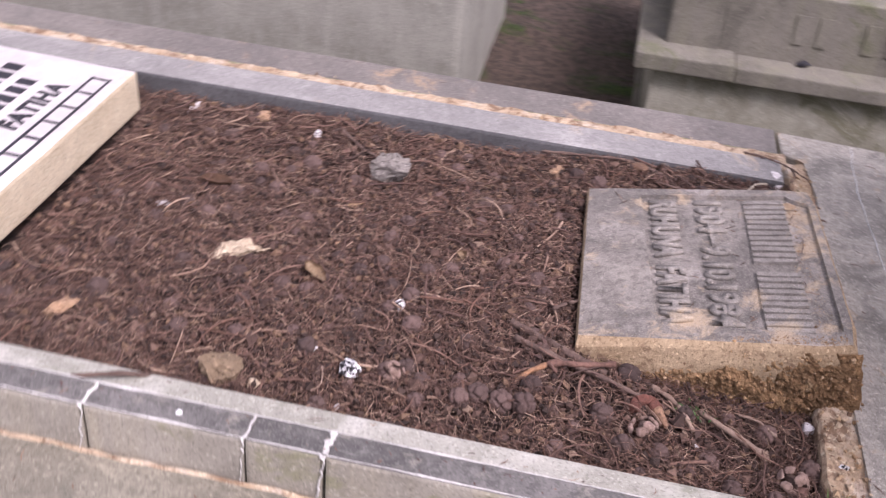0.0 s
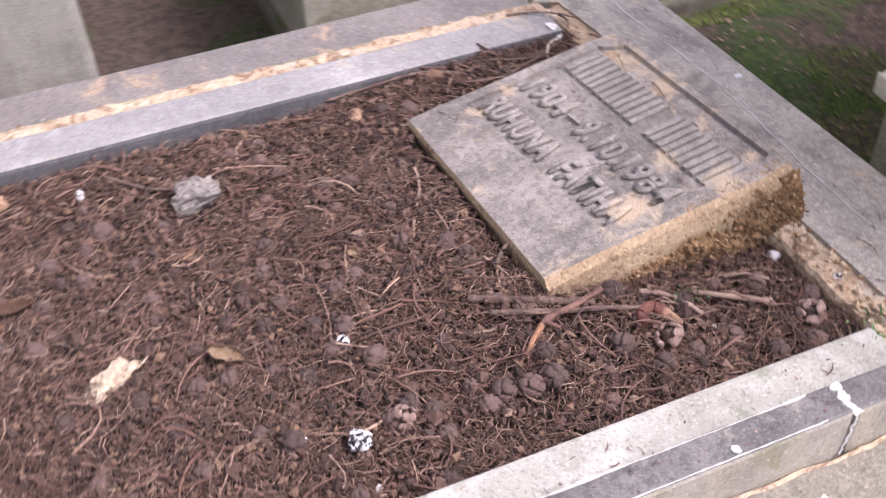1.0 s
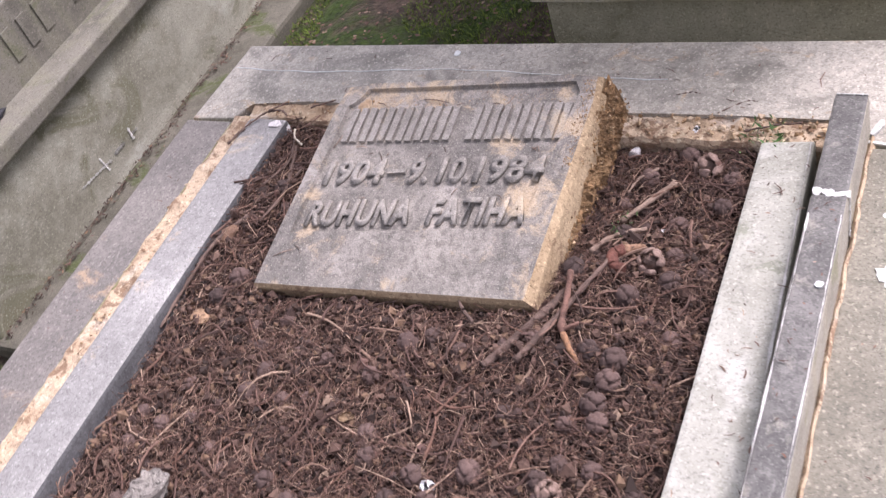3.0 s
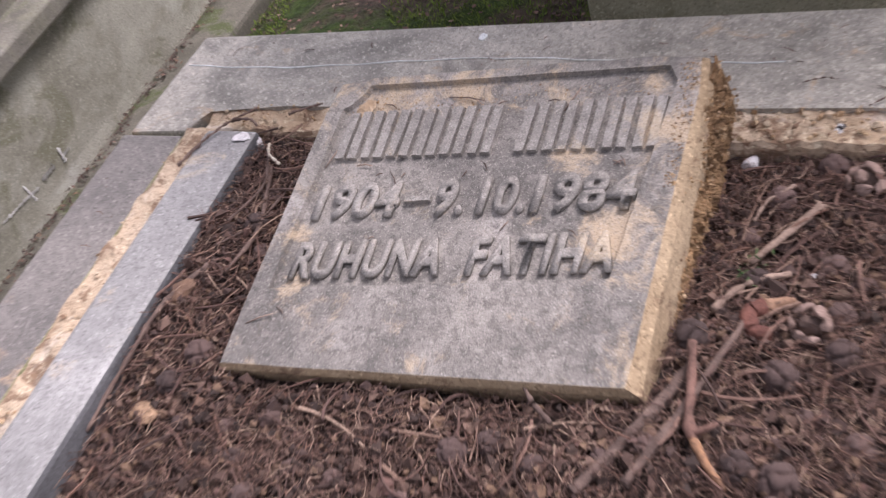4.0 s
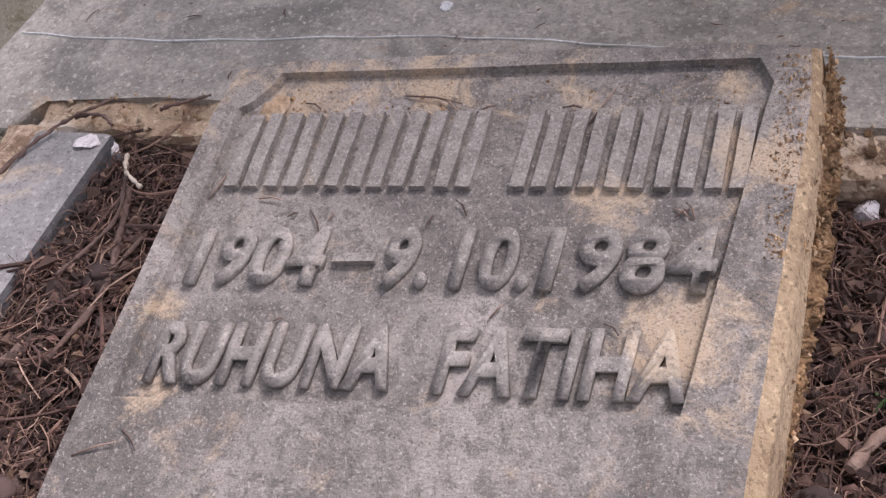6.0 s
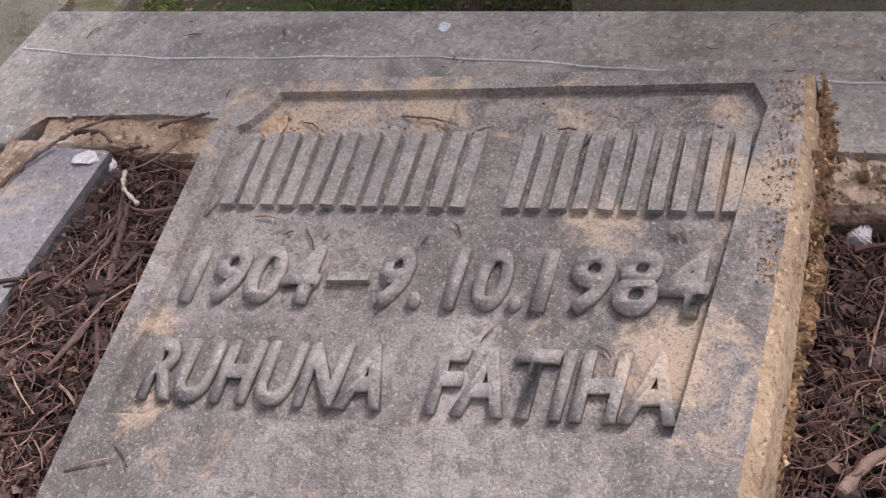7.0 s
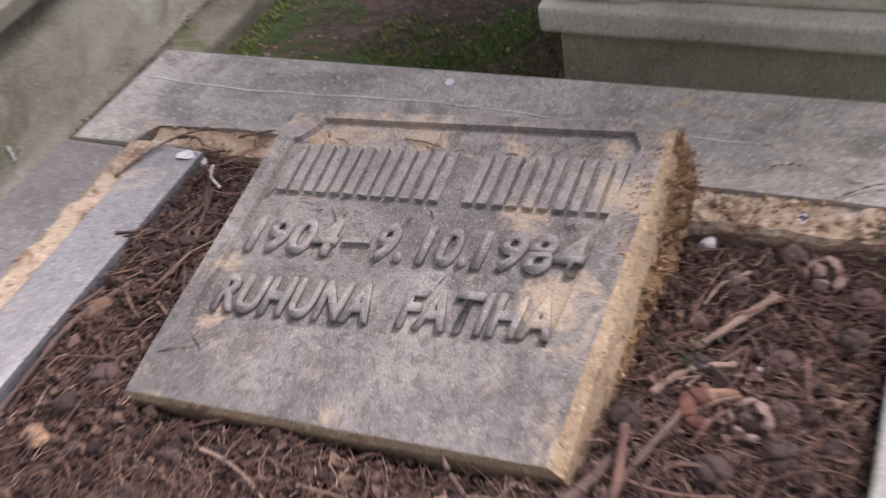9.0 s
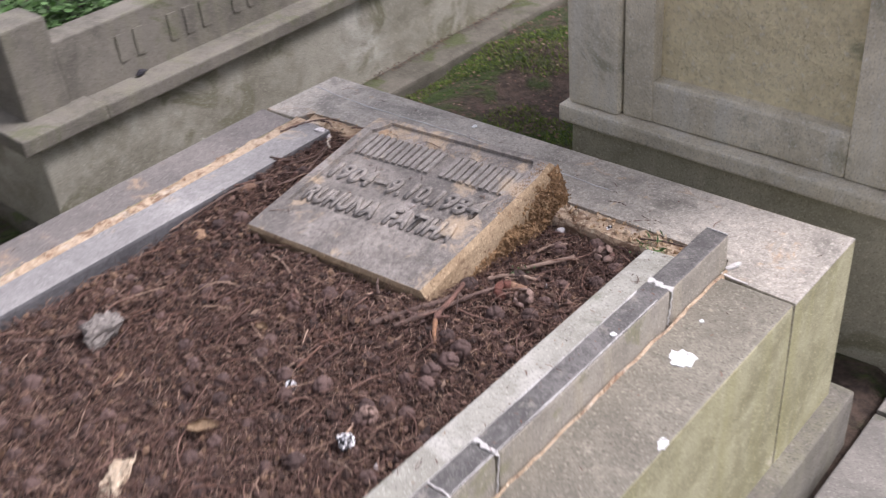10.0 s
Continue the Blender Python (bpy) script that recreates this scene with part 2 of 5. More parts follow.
EARTH_BITS = bits_mat("caked_earth_tones", [(0.46, 0.30, 0.16), (0.40, 0.25, 0.13), (0.30, 0.18, 0.09), (0.56, 0.40, 0.25), (0.20, 0.12, 0.065), (0.44, 0.29, 0.15)])
MOSS = bits_mat("moss_tufts", [(0.080, 0.132, 0.011), (0.108, 0.172, 0.015), (0.052, 0.088, 0.009), (0.132, 0.192, 0.024)])
GREENERY = bits_mat("green_leaves", [(0.06, 0.15, 0.035), (0.09, 0.20, 0.05), (0.12, 0.24, 0.08), (0.05, 0.11, 0.03)], 0.6)


def ground_mat():
    a = Mat("mossy_earth", 1.0)
    m = a.ramp(a.noise(2.6, 7, 0.66, distort=0.5), 0.50, 0.62)
    earth = a.mix(a.ramp(a.noise(40, 6, 0.7), 0.35, 0.7), (0.040, 0.029, 0.022), (0.108, 0.076, 0.058))
    moss = a.mix(a.ramp(a.noise(55, 5, 0.7), 0.35, 0.7), (0.018, 0.036, 0.005), (0.052, 0.090, 0.011))
    c = a.mix(m, earth, moss)
    return a.done(c, a.math("ADD", a.noise(60, 6, 0.7), m), 0.012, 0.9)


GROUND = ground_mat()


def wood_mat(name, light, dark):
    a = Mat(name, 0.85)
    n = a.noise(30, 6, 0.7)
    c = a.mix(a.ramp(n, 0.35, 0.7), dark, light)
    c = a.mix(a.math("MULTIPLY", a.ramp(a.noise(300, 3, 0.6), 0.5, 0.7), 0.5), c, tuple(v * 0.5 for v in dark))
    return a.done(c, a.math("ADD", n, a.noise(240, 4, 0.7)), 0.002, 0.7)


BARK = wood_mat("grey_brown_twig_bark", (0.20, 0.135, 0.11), (0.09, 0.058, 0.047))
BARK_ORANGE = wood_mat("orange_stripped_twig", (0.46, 0.24, 0.12), (0.16, 0.09, 0.06))
BARK_PALE = wood_mat("pale_weathered_twig", (0.40, 0.29, 0.225), (0.22, 0.15, 0.115))
BARK_STRAW = wood_mat("straw_white_stalk", (0.66, 0.60, 0.50), (0.48, 0.42, 0.34))
BARK_RED = wood_mat("reddish_twig_bark", (0.27, 0.145, 0.11), (0.12, 0.065, 0.05))
RED_CONE = wood_mat("red_brown_cone_scales", (0.21, 0.085, 0.06), (0.10, 0.038, 0.028))
TAN_CONE = wood_mat("tan_cone_core", (0.36, 0.22, 0.14), (0.20, 0.11, 0.07))
DRY_LEAF = wood_mat("pale_dry_leaf", (0.62, 0.48, 0.33), (0.42, 0.29, 0.18))
BROWN_LEAF = wood_mat("brown_dry_leaf", (0.24, 0.14, 0.085), (0.13, 0.075, 0.05))
CONE_SCALE = wood_mat("pale_cone_scale", (0.36, 0.255, 0.215), (0.19, 0.125, 0.10))
WHITE_CHIP = stone_mat("white_plaster_chip", (0.76, 0.73, 0.73), (0.60, 0.57, 0.57), rough=0.9)


def cone_mat():
    a = Mat("weathered_cypress_cone", 0.85)
    r = a.random()
    c = a.mix(r, (0.060, 0.039, 0.035), (0.170, 0.110, 0.096))
    c = a.mix(a.math("MULTIPLY", a.ramp(a.noise(90, 5, 0.7), 0.45, 0.72), 0.6), c, (0.05, 0.032, 0.028))
    return a.done(c, a.noise(260, 4, 0.7), 0.0015, 0.6)


CONE = cone_mat()


def foil_mat():
    a = Mat("crumpled_foil", 0.28)
    # bright and dark reflections of the foil, painted as white and black patches
    v = a.noise(130, 3, 0.6)
    return a.done(a.mix(a.ramp(v, 0.44, 0.5), (0.03, 0.03, 0.035), (0.88, 0.88, 0.90)), a.voronoi(220), 0.003, 0.8, metal=0.35)


FOIL = foil_mat()


# ---- building helpers ----
def mesh_of(bm, name, mats):
    me = bpy.data.meshes.new(name)
    bm.to_mesh(me)
    bm.free()
    for m in mats if isinstance(mats, (list, tuple)) else [mats]:
        me.materials.append(m)
    return me


def part(name, bm, material, parent, label=""):
    """Links a bmesh as one mesh object under a thing or a part."""
    ob = new(name, mesh_of(bm, name, material))
    ob.parent = parent
    return tagged(ob, label)


def single(name, bm, material, label, category, group="", kind=""):
    return tagged(new(name, mesh_of(bm, name, material)), label, category, group, kind)


def thing(name, label, category, group="", kind="", at=(0, 0, 0)):
    ob = new(name)
    ob.location = at
    ob.empty_display_size = 0.05
    return tagged(ob, label, category, group, kind)


def block(corners, bevel=0.003, cuts=0, rough=0.0, seed=0, side=None):
    """A worn block from eight corners (four below, four above, anticlockwise). side: material index of upright faces."""
    bm = bmesh.new()
    v = [bm.verts.new(c) for c in corners]
    for q in ((3, 2, 1, 0), (4, 5, 6, 7), (0, 1, 5, 4), (1, 2, 6, 5), (2, 3, 7, 6), (3, 0, 4, 7)):
        bm.faces.new([v[i] for i in q])
    if cuts:
        bmesh.ops.subdivide_edges(bm, edges=[e for e in bm.edges if e.calc_length() > 0.12], cuts=cuts, use_grid_fill=True)
    if bevel:
        edges = [e for e in bm.edges if len(e.link_faces) == 2 and e.calc_face_angle(0) > 0.6]
        bmesh.ops.bevel(bm, geom=edges, offset=bevel, segments=2, affect="EDGES", profile=0.6)
    if rough:
        for p in bm.verts:
            p.co += noise.noise_vector(p.co * 22 + Vector((seed, 0, 0))) * rough + noise.noise_vector(p.co * 5 + Vector((seed, 3, 0))) * rough
    if side is not None:
        bm.normal_update()
        for f in bm.faces:
            if abs(f.normal.z) < 0.6:
                f.material_index = side
    for f in bm.faces:
        f.smooth = False
    return bm


def box(x0, x1, y0, y1, z0, z1, bevel=0.003, cuts=0, rough=0.0, seed=0, side=None):
    return block([(x0, y0, z0), (x1, y0, z0), (x1, y1, z0), (x0, y1, z0), (x0, y0, z1), (x1, y0, z1), (x1, y1, z1), (x0, y1, z1)], bevel, cuts, rough, seed, side)


def tube(points, radii, sides=7, wobble=0.0, seed=0, caps=True):
    """A bent, tapered twig through the points."""
    bm = bmesh.new()
    rings = []
    pts = [Vector(p) for p in points]
    for i, p in enumerate(pts):
        d = (pts[min(i + 1, len(pts) - 1)] - pts[max(i - 1, 0)]).normalized()
        a = d.orthogonal().normalized()
        b = d.cross(a)
        r = radii[i]
        ring = []
        for k in range(sides):
            w = 2 * math.pi * k / sides
            q = p + (a * math.cos(w) + b * math.sin(w)) * r
            q += noise.noise_vector(q * 120 + Vector((seed, 0, 0))) * wobble
            ring.append(bm.verts.new(q))
        rings.append(ring)
    for r0, r1 in zip(rings, rings[1:]):
        for k in range(sides):
            f = bm.faces.new((r0[k], r0[(k + 1) % sides], r1[(k + 1) % sides], r1[k]))
            f.smooth = True
    if caps:
        bm.faces.new(rings[0][::-1])
        bm.faces.new(rings[-1])
    bmesh.ops.recalc_face_normals(bm, faces=bm.faces)
    return bm


def spread(points, n):
    """Points along a smooth line through the given ones."""
    pts = [Vector(p) for p in points]
    out = []
    for i in range(n):
        u = i / (n - 1) * (len(pts) - 1)
        k = min(int(u), len(pts) - 2)
        f = u - k
        p0, p1, p2, p3 = pts[max(k - 1, 0)], pts[k], pts[k + 1], pts[min(k + 2, len(pts) - 1)]
        out.append(0.5 * (2 * p1 + (p2 - p0) * f + (2 * p0 - 5 * p1 + 4 * p2 - p3) * f * f + (3 * p1 - p0 - 3 * p2 + p3) * f ** 3))
    return out


def lump(size, seed, detail=3, rough=0.35, sharp=5.0):
    """An uneven stone or clod."""
    bm = bmesh.new()
    bmesh.ops.create_icosphere(bm, subdivisions=detail, radius=1)
    rnd = random.Random(seed)
    planes = [(Vector((rnd.gauss(0, 1), rnd.gauss(0, 1), rnd.gauss(0, 1))).normalized(), rnd.uniform(0.55, 0.85)) for _ in range(9)]
    for v in bm.verts:
        p = v.co.copy()
        for n, d in planes:
            over = p.dot(n) - d
            if over > 0:
                p -= n * over * 0.9
        p += p.normalized() * noise.noise(v.co * sharp * 0.5 + Vector((seed, 0, 0))) * rough * 0.4
        p += p.normalized() * noise.noise(v.co * sharp * 2 + Vector((seed, 0, 0))) * rough * 0.12
        v.co = Vector((p.x * size[0], p.y * size[1], p.z * size[2]))
    return bm


def jagged(size, seed):
    """A broken rock with sharp corners and a pitted skin."""
    rnd = random.Random(seed)
    bm = bmesh.new()
    for _ in range(16):
        p = Vector((rnd.gauss(0, 1), rnd.gauss(0, 1), rnd.gauss(0, 1))).normalized() * rnd.uniform(0.7, 1.15)
        bm.verts.new((p.x * size[0], p.y * size[1], p.z * size[2]))
    bmesh.ops.convex_hull(bm, input=bm.verts[:])
    bmesh.ops.delete(bm, geom=[v for v in bm.verts if not v.link_faces], context="VERTS")
    bmesh.ops.subdivide_edges(bm, edges=bm.edges[:], cuts=7, use_grid_fill=True)
    bmesh.ops.triangulate(bm, faces=bm.faces[:])
    for v in bm.verts:
        v.co += noise.noise_vector(v.co * 60 + Vector((seed, 0, 0))) * max(size) * 0.15 + noise.noise_vector(v.co * 190 + Vector((seed, 0, 0))) * max(size) * 0.11
    return bm


def splash(cx, cy, z, r, seed, stretch=1.0, turn=0.0, n=26, thick=0.0008):
    """A thin splash of paint with a ragged rim."""
    bm = bmesh.new()
    rnd = random.Random(seed)
    low, high = [], []
    for k in range(n):
        w = 2 * math.pi * k / n
        q = r * (0.75 + 0.22 * noise.noise(Vector((math.cos(w) * 2, math.sin(w) * 2, seed))) + rnd.uniform(-0.10, 0.22))
        x, y = q * math.cos(w) * stretch, q * math.sin(w)
        X, Y = cx + x * math.cos(turn) - y * math.sin(turn), cy + x * math.sin(turn) + y * math.cos(turn)
        low.append(bm.verts.new((X, Y, z - 0.001)))
        high.append(bm.verts.new((X, Y, z + thick)))
    bm.faces.new(high)
    for k in range(n):
        bm.faces.new((low[k], low[(k + 1) % n], high[(k + 1) % n], high[k]))
    bmesh.ops.recalc_face_normals(bm, faces=bm.faces)
    return bm


def ribbon(points, widths, thick, normals):
    """A thin ragged strip along points that lies on a surface."""
    bm = bmesh.new()
    rows = []
    pts = [Vector(p) for p in points]
    for i, p in enumerate(pts):
        d = (pts[min(i + 1, len(pts) - 1)] - pts[max(i - 1, 0)]).normalized()
        n = Vector(normals[i])
        s = d.cross(n).normalized()
        w = widths[i]
        rows.append([bm.verts.new(p - s * w - n * 0.001), bm.verts.new(p - s * w * 0.9 + n * thick), bm.verts.new(p + s * w * 0.9 + n * thick), bm.verts.new(p + s * w - n * 0.001)])
    for a, b in zip(rows, rows[1:]):
        for k in range(3):
            bm.faces.new((a[k], a[k + 1], b[k + 1], b[k]))
    bm.faces.new(rows[0][::-1])
    bm.faces.new(rows[-1])
    bmesh.ops.recalc_face_normals(bm, faces=bm.faces)
    return bm


def soup(name, verts, faces, material, label, category):
    """Litter that nobody could count, as one object."""
    me = bpy.data.meshes.new(name)
    me.from_pydata(verts.tolist(), [], faces.tolist())
    me.materials.append(material)
    return tagged(new(name, me), label, category, kind="stuff")


# ---- ground and paving ----
GZ = 0.18


def ground_z(x, y):
    """Height of the earth, which dips towards the lettered tomb."""
    if abs(x) > 4 or abs(y) > 5:
        return GZ
    return GZ - 0.01 + 0.035 * noise.noise(Vector((x * 2.2, y * 2.2, 0))) + 0.014 * noise.noise(Vector((x * 9, y * 9, 4))) - 0.075 * max(0.0, min(1.0, (-1.42 - x) / 0.22))


def ground():
    bm = bmesh.new()
    xs = [-400, -60, -12, -5] + [-3.0 + 0.05 * i for i in range(69)] + [0.9, 2, 6, 20, 100, 400]
    ys = [-400, -60, -12, -5] + [-2.6 + 0.06 * i for i in range(110)] + [5, 9, 20, 100, 400]
    grid = [[bm.verts.new((x, y, ground_z(x, y) - (0.03 if x > 0.02 and y < 0.3 else 0))) for x in xs] for y in ys]
    for a, b in zip(grid, grid[1:]):
        for k in range(len(xs) - 1):
            bm.faces.new((a[k], a[k + 1], b[k + 1], b[k])).smooth = True
    return single("ground", bm, GROUND, "bare dark earth with patches of green moss and fallen leaves", "ground", kind="structure")


ground()

# ---- the raised grave ----
TOP = 0.60
grave = thing("raised_grave", "raised grave with grey stone coping, marble kerbs and algae-stained sides", "grave")


def prism(outline, z0, z1, bevel, rough, seed):
    """An upright block over an outline."""
    bm = bmesh.new()
    low, high = [bm.verts.new((x, y, z0)) for x, y in outline], [bm.verts.new((x, y, z1)) for x, y in outline]
    n = len(outline)
    bm.faces.new(low[::-1])
    top = bm.faces.new(high)
    for k in range(n):
        bm.faces.new((low[k], low[(k + 1) % n], high[(k + 1) % n], high[k])).material_index = 0 if k < 8 else 1
    bmesh.ops.bevel(bm, geom=[e for e in top.edges], offset=bevel, segments=2, affect="EDGES", profile=0.6)
    for f in bm.faces:
        f.smooth = False
    return bm


part("end_coping", prism([(-1.116, -0.201), (-1.036, -0.197), (-1.020, -0.160), (-0.92, -0.153), (-0.60, -0.156), (-0.30, -0.149), (-0.122, -0.147), (-0.116, -0.190), (0.0, -0.192), (0.0, 0.006), (-1.106, -0.021)], 0.28, TOP, 0.004, 0.001, 1), [COPING, COPING_SIDE], grave, "grey end coping slab with a thin white scratch")
part("side_coping", box(-0.116, 0.0, -1.98, -0.195, 0.28, TOP, 0.004, 6, 0.0012, 2, side=1), [COPING_OLIVE, COPING_SIDE], grave, "long grey coping with algae on its outer face")
part("side_coping", box(-1.124, -1.036, -1.98, -0.205, 0.28, TOP, 0.004, 6, 0.0014, 3, side=1), [COPING_OCHRE, COPING_SIDE], grave)
part("near_coping", box(-1.118, 0.0, -2.16, -1.983, 0.28, TOP, 0.004, 4, 0.0012, 4, side=1), [COPING, COPING_SIDE], grave)
part("plinth", box(-1.15, 0.032, -2.20, 0.040, 0.10, 0.282, 0.006, 4, 0.002, 5), CONCRETE_DARK, grave, "low stone plinth under the coping")


def rough_strip(x0, x1, y0, y1, z0, z1, nx, ny, amp, seed):
    """A lumpy bed of old mortar."""
    bm = bmesh.new()
    grid = []
    for j in range(ny + 1):
        row = []
        for i in range(nx + 1):
            x, y = x0 + (x1 - x0) * i / nx, y0 + (y1 - y0) * j / ny
            p = Vector((x * 30, y * 30, seed))
            edge = min(i, nx - i, j, ny - j)
            z = z1 + amp * (noise.noise(p) + 0.6 * noise.noise(p * 2.7)) - (0.006 if edge == 0 else 0)
            x += 0.004 * noise.noise(p * 1.3 + Vector((9, 0, 0)))
            y += 0.004 * noise.noise(p * 1.3 + Vector((0, 9, 0)))
            row.append(bm.verts.new((x, y, z)))
        grid.append(row)
    low = [[bm.verts.new((v.co.x, v.co.y, z0)) for v in row] for row in grid]
    for a, b in zip(grid, grid[1:]):
        for k in range(nx):
            bm.faces.new((a[k], a[k + 1], b[k + 1], b[k]))
    rim = [(0, k) for k in range(nx)] + [(j, nx) for j in range(ny)] + [(ny, k) for k in range(nx, 0, -1)] + [(j, 0) for j in range(ny, 0, -1)]
    for (a, b), (c, d) in zip(rim, rim[1:] + rim[:1]):
        bm.faces.new((low[a][b], low[c][d], grid[c][d], grid[a][b]))
    bmesh.ops.recalc_face_normals(bm, faces=bm.faces)
    return bm


part("mortar_bed", rough_strip(-1.037, -0.992, -1.95, -0.19, 0.50, 0.6005, 14, 420, 0.0045, 1), MORTAR, grave, "crumbling sandy mortar strip")
part("mortar_bed", rough_strip(-1.020, -0.155, -0.194, -0.144, 0.48, 0.5955, 240, 16, 0.0055, 2), MORTAR, grave, "broken sandy mortar along the end coping")
part("mortar_line", rough_strip(-0.1185, -0.1105, -1.97, -0.165, 0.58, 0.6035, 2, 120, 0.0018, 3), MORTAR, grave, "thin sandy mortar line")

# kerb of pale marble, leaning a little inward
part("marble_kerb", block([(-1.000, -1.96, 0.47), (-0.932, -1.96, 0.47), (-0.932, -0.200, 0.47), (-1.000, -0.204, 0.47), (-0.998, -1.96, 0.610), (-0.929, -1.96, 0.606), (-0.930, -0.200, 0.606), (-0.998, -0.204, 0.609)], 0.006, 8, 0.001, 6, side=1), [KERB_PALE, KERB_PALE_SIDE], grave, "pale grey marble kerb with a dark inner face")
part("broken_corner", jagged((0.006, 0.006, 0.016), 3), WHITE_CHIP, grave, "white chipped corner of the marble kerb").matrix_basis = pose(-0.931, -0.208, 0.590)
part("broken_corner", jagged((0.012, 0.009, 0.003), 5), WHITE_CHIP, grave).matrix_basis = pose(-0.945, -0.214, 0.608)

# kerb of dark marble in pieces, with white mortar in the breaks
for k, (a, b) in enumerate(((-0.328, -0.170), (-0.704, -0.331), (-0.786, -0.707), (-0.956, -0.788), (-1.96, -0.959))):
    part("dark_kerb", box(-0.1560, -0.1185, a, b, 0.50, 0.659 + 0.001 * (k % 2), 0.0045, 4, 0.0008, 7 + k, side=1), [KERB_DARK, KERB_SIDE], grave, "dark marble kerb piece with a stained side")


def crack_fill(y, width, seed):
    rnd = random.Random(seed)
    pts, nor, wid = [], [], []
    for i in range(34):
        pts.append((-0.1545 + 0.0355 * i / 33, y + 0.004 * noise.noise(Vector((i * 0.07, seed * 7, 1))), 0.6603))
        nor.append((0, 0, 1))
        wid.append(width * (0.9 + rnd.uniform(-0.35, 0.45) + 1.1 * max(0.0, noise.noise(Vector((i * 0.16, seed * 3, 5))) + 0.25)))
    for i in range(15):
        pts.append((-0.1172, y + rnd.uniform(-0.0022, 0.0022) - 0.006 * i / 14, 0.656 - 0.055 * i / 14))
        nor.append((1, 0, 0))
        wid.append(width * rnd.uniform(0.10, 0.42))
    return ribbon(pts, wid, 0.0006, nor)


for y, w, s in ((-0.3295, 0.0036, 1), (-0.7055, 0.0026, 2), (-0.787, 0.0009, 3), (-0.957, 0.0013, 4)):
    part("crack_filling", crack_fill(y, w, s), WHITE_MORTAR, grave, "white mortar in a crack of the kerb")
part("crack_filling", ribbon([(-0.116, -0.176, 0.6015), (-0.112, -0.168, 0.603), (-0.108, -0.158, 0.603), (-0.107, -0.150, 0.6015)], [0.003, 0.004, 0.004, 0.002], 0.002, [(0, 0, 1)] * 4), WHITE_MORTAR, grave)
part("crack_filling", ribbon([(-0.118, -0.186, 0.6005), (-0.10, -0.189, 0.6005), (-0.075, -0.1895, 0.6005)], [0.0025, 0.002, 0.001], 0.001, [(0, 0, 1)] * 3), WHITE_MORTAR, grave)

# loose strip of white marble inside the dark kerb
strip = block([(-0.236, -1.96, 0.50), (-0.156, -1.96, 0.50), (-0.156, -0.200, 0.50), (-0.238, -0.200, 0.50), (-0.232, -1.96, 0.611), (-0.1545, -1.96, 0.625), (-0.1545, -0.200, 0.613), (-0.237, -0.200, 0.606)], 0.005, 12, 0.001, 15)
for v in strip.verts:
    if v.co.x > -0.195:
        v.co.x -= 0.0185 * max(0.0, min(1.0, (v.co.y + 0.82) / 0.62)) * min(1.0, (v.co.x + 0.195) / 0.02)
part("marble_strip", strip, MARBLE, grave, "weathered white marble strip, slipped inward")


def chipped(points, width, seed, normal=(0, 0, 1)):
    """A broken pale line of chips along an edge."""
    rnd = random.Random(seed)
    n = 140
    line = spread(points, n)
    wid = [width * max(0.04, noise.noise(Vector((i * 0.13, seed, 0))) * 1.6 + 0.35 + rnd.uniform(-0.3, 0.4)) for i in range(n)]
    return ribbon([p + Vector((rnd.uniform(-0.3, 0.3) * width, 0, 0)) for p in line], wid, 0.0004, [normal] * n)


part("chipped_edge", chipped([(-0.1775, -0.205, 0.6140), (-0.1640, -0.60, 0.6165), (-0.1590, -0.82, 0.6185), (-0.1580, -1.3, 0.6215)], 0.0016, 3), WHITE_MORTAR, grave, "white chipped edge of the marble strip")
part("chipped_edge", chipped([(-0.1535, -0.36, 0.6605), (-0.1537, -0.90, 0.6605), (-0.1535, -1.4, 0.6605)], 0.0010, 5), WHITE_MORTAR, grave, "pale chipped edge of the dark kerb")
part("chipped_edge", chipped([(-0.1212, -0.36, 0.6605), (-0.1210, -0.90, 0.6605), (-0.1212, -1.4, 0.6605)], 0.0009, 7), WHITE_MORTAR, grave, "pale chipped edge of the dark kerb")
part("chipped_edge", chipped([(-0.154, -0.1725, 0.6605), (-0.138, -0.1725, 0.6605), (-0.120, -0.1725, 0.6605)], 0.0016, 9), WHITE_MORTAR, grave, "pale chipped end of the dark kerb")

# splashes and scratch on the coping
for name, bm in (("paint_splash", splash(-0.066, -0.383, TOP + 0.001, 0.020, 3, 1.1, 0.4)), ("paint_splash", splash(-0.006, -0.532, TOP + 0.001, 0.013, 8, 0.6, 0.2)),
                 ("paint_splash", splash(-0.712, -0.036, TOP + 0.001, 0.0075, 12, 0.8, 0.2)), ("paint_splash", splash(-0.128, -0.455, 0.661, 0.005, 14)),
                 ("paint_splash", splash(-0.045, -0.80, TOP + 0.001, 0.006, 15)), ("paint_splash", splash(-0.085, -0.30, TOP + 0.0005, 0.004, 16)), ("paint_splash", splash(-0.135, -0.86, 0.661, 0.004, 17))):
    part(name, bm, PAINT, grave, "white paint splash")
line = [(-1.10 + 0.72 * i / 24, -0.079 - 0.006 * math.sin(i * 0.35) + 0.0012 * math.sin(i * 2.1), TOP + 0.0012) for i in range(25)]
part("scratch", ribbon(line, [0.00030 + 0.0005 * abs(math.sin(i * 1.7)) * abs(math.cos(i * 0.6)) for i in range(25)], 0.0002, [(0, 0, 1)] * 25), PAINT, grave, "thin white scratch across the end coping")


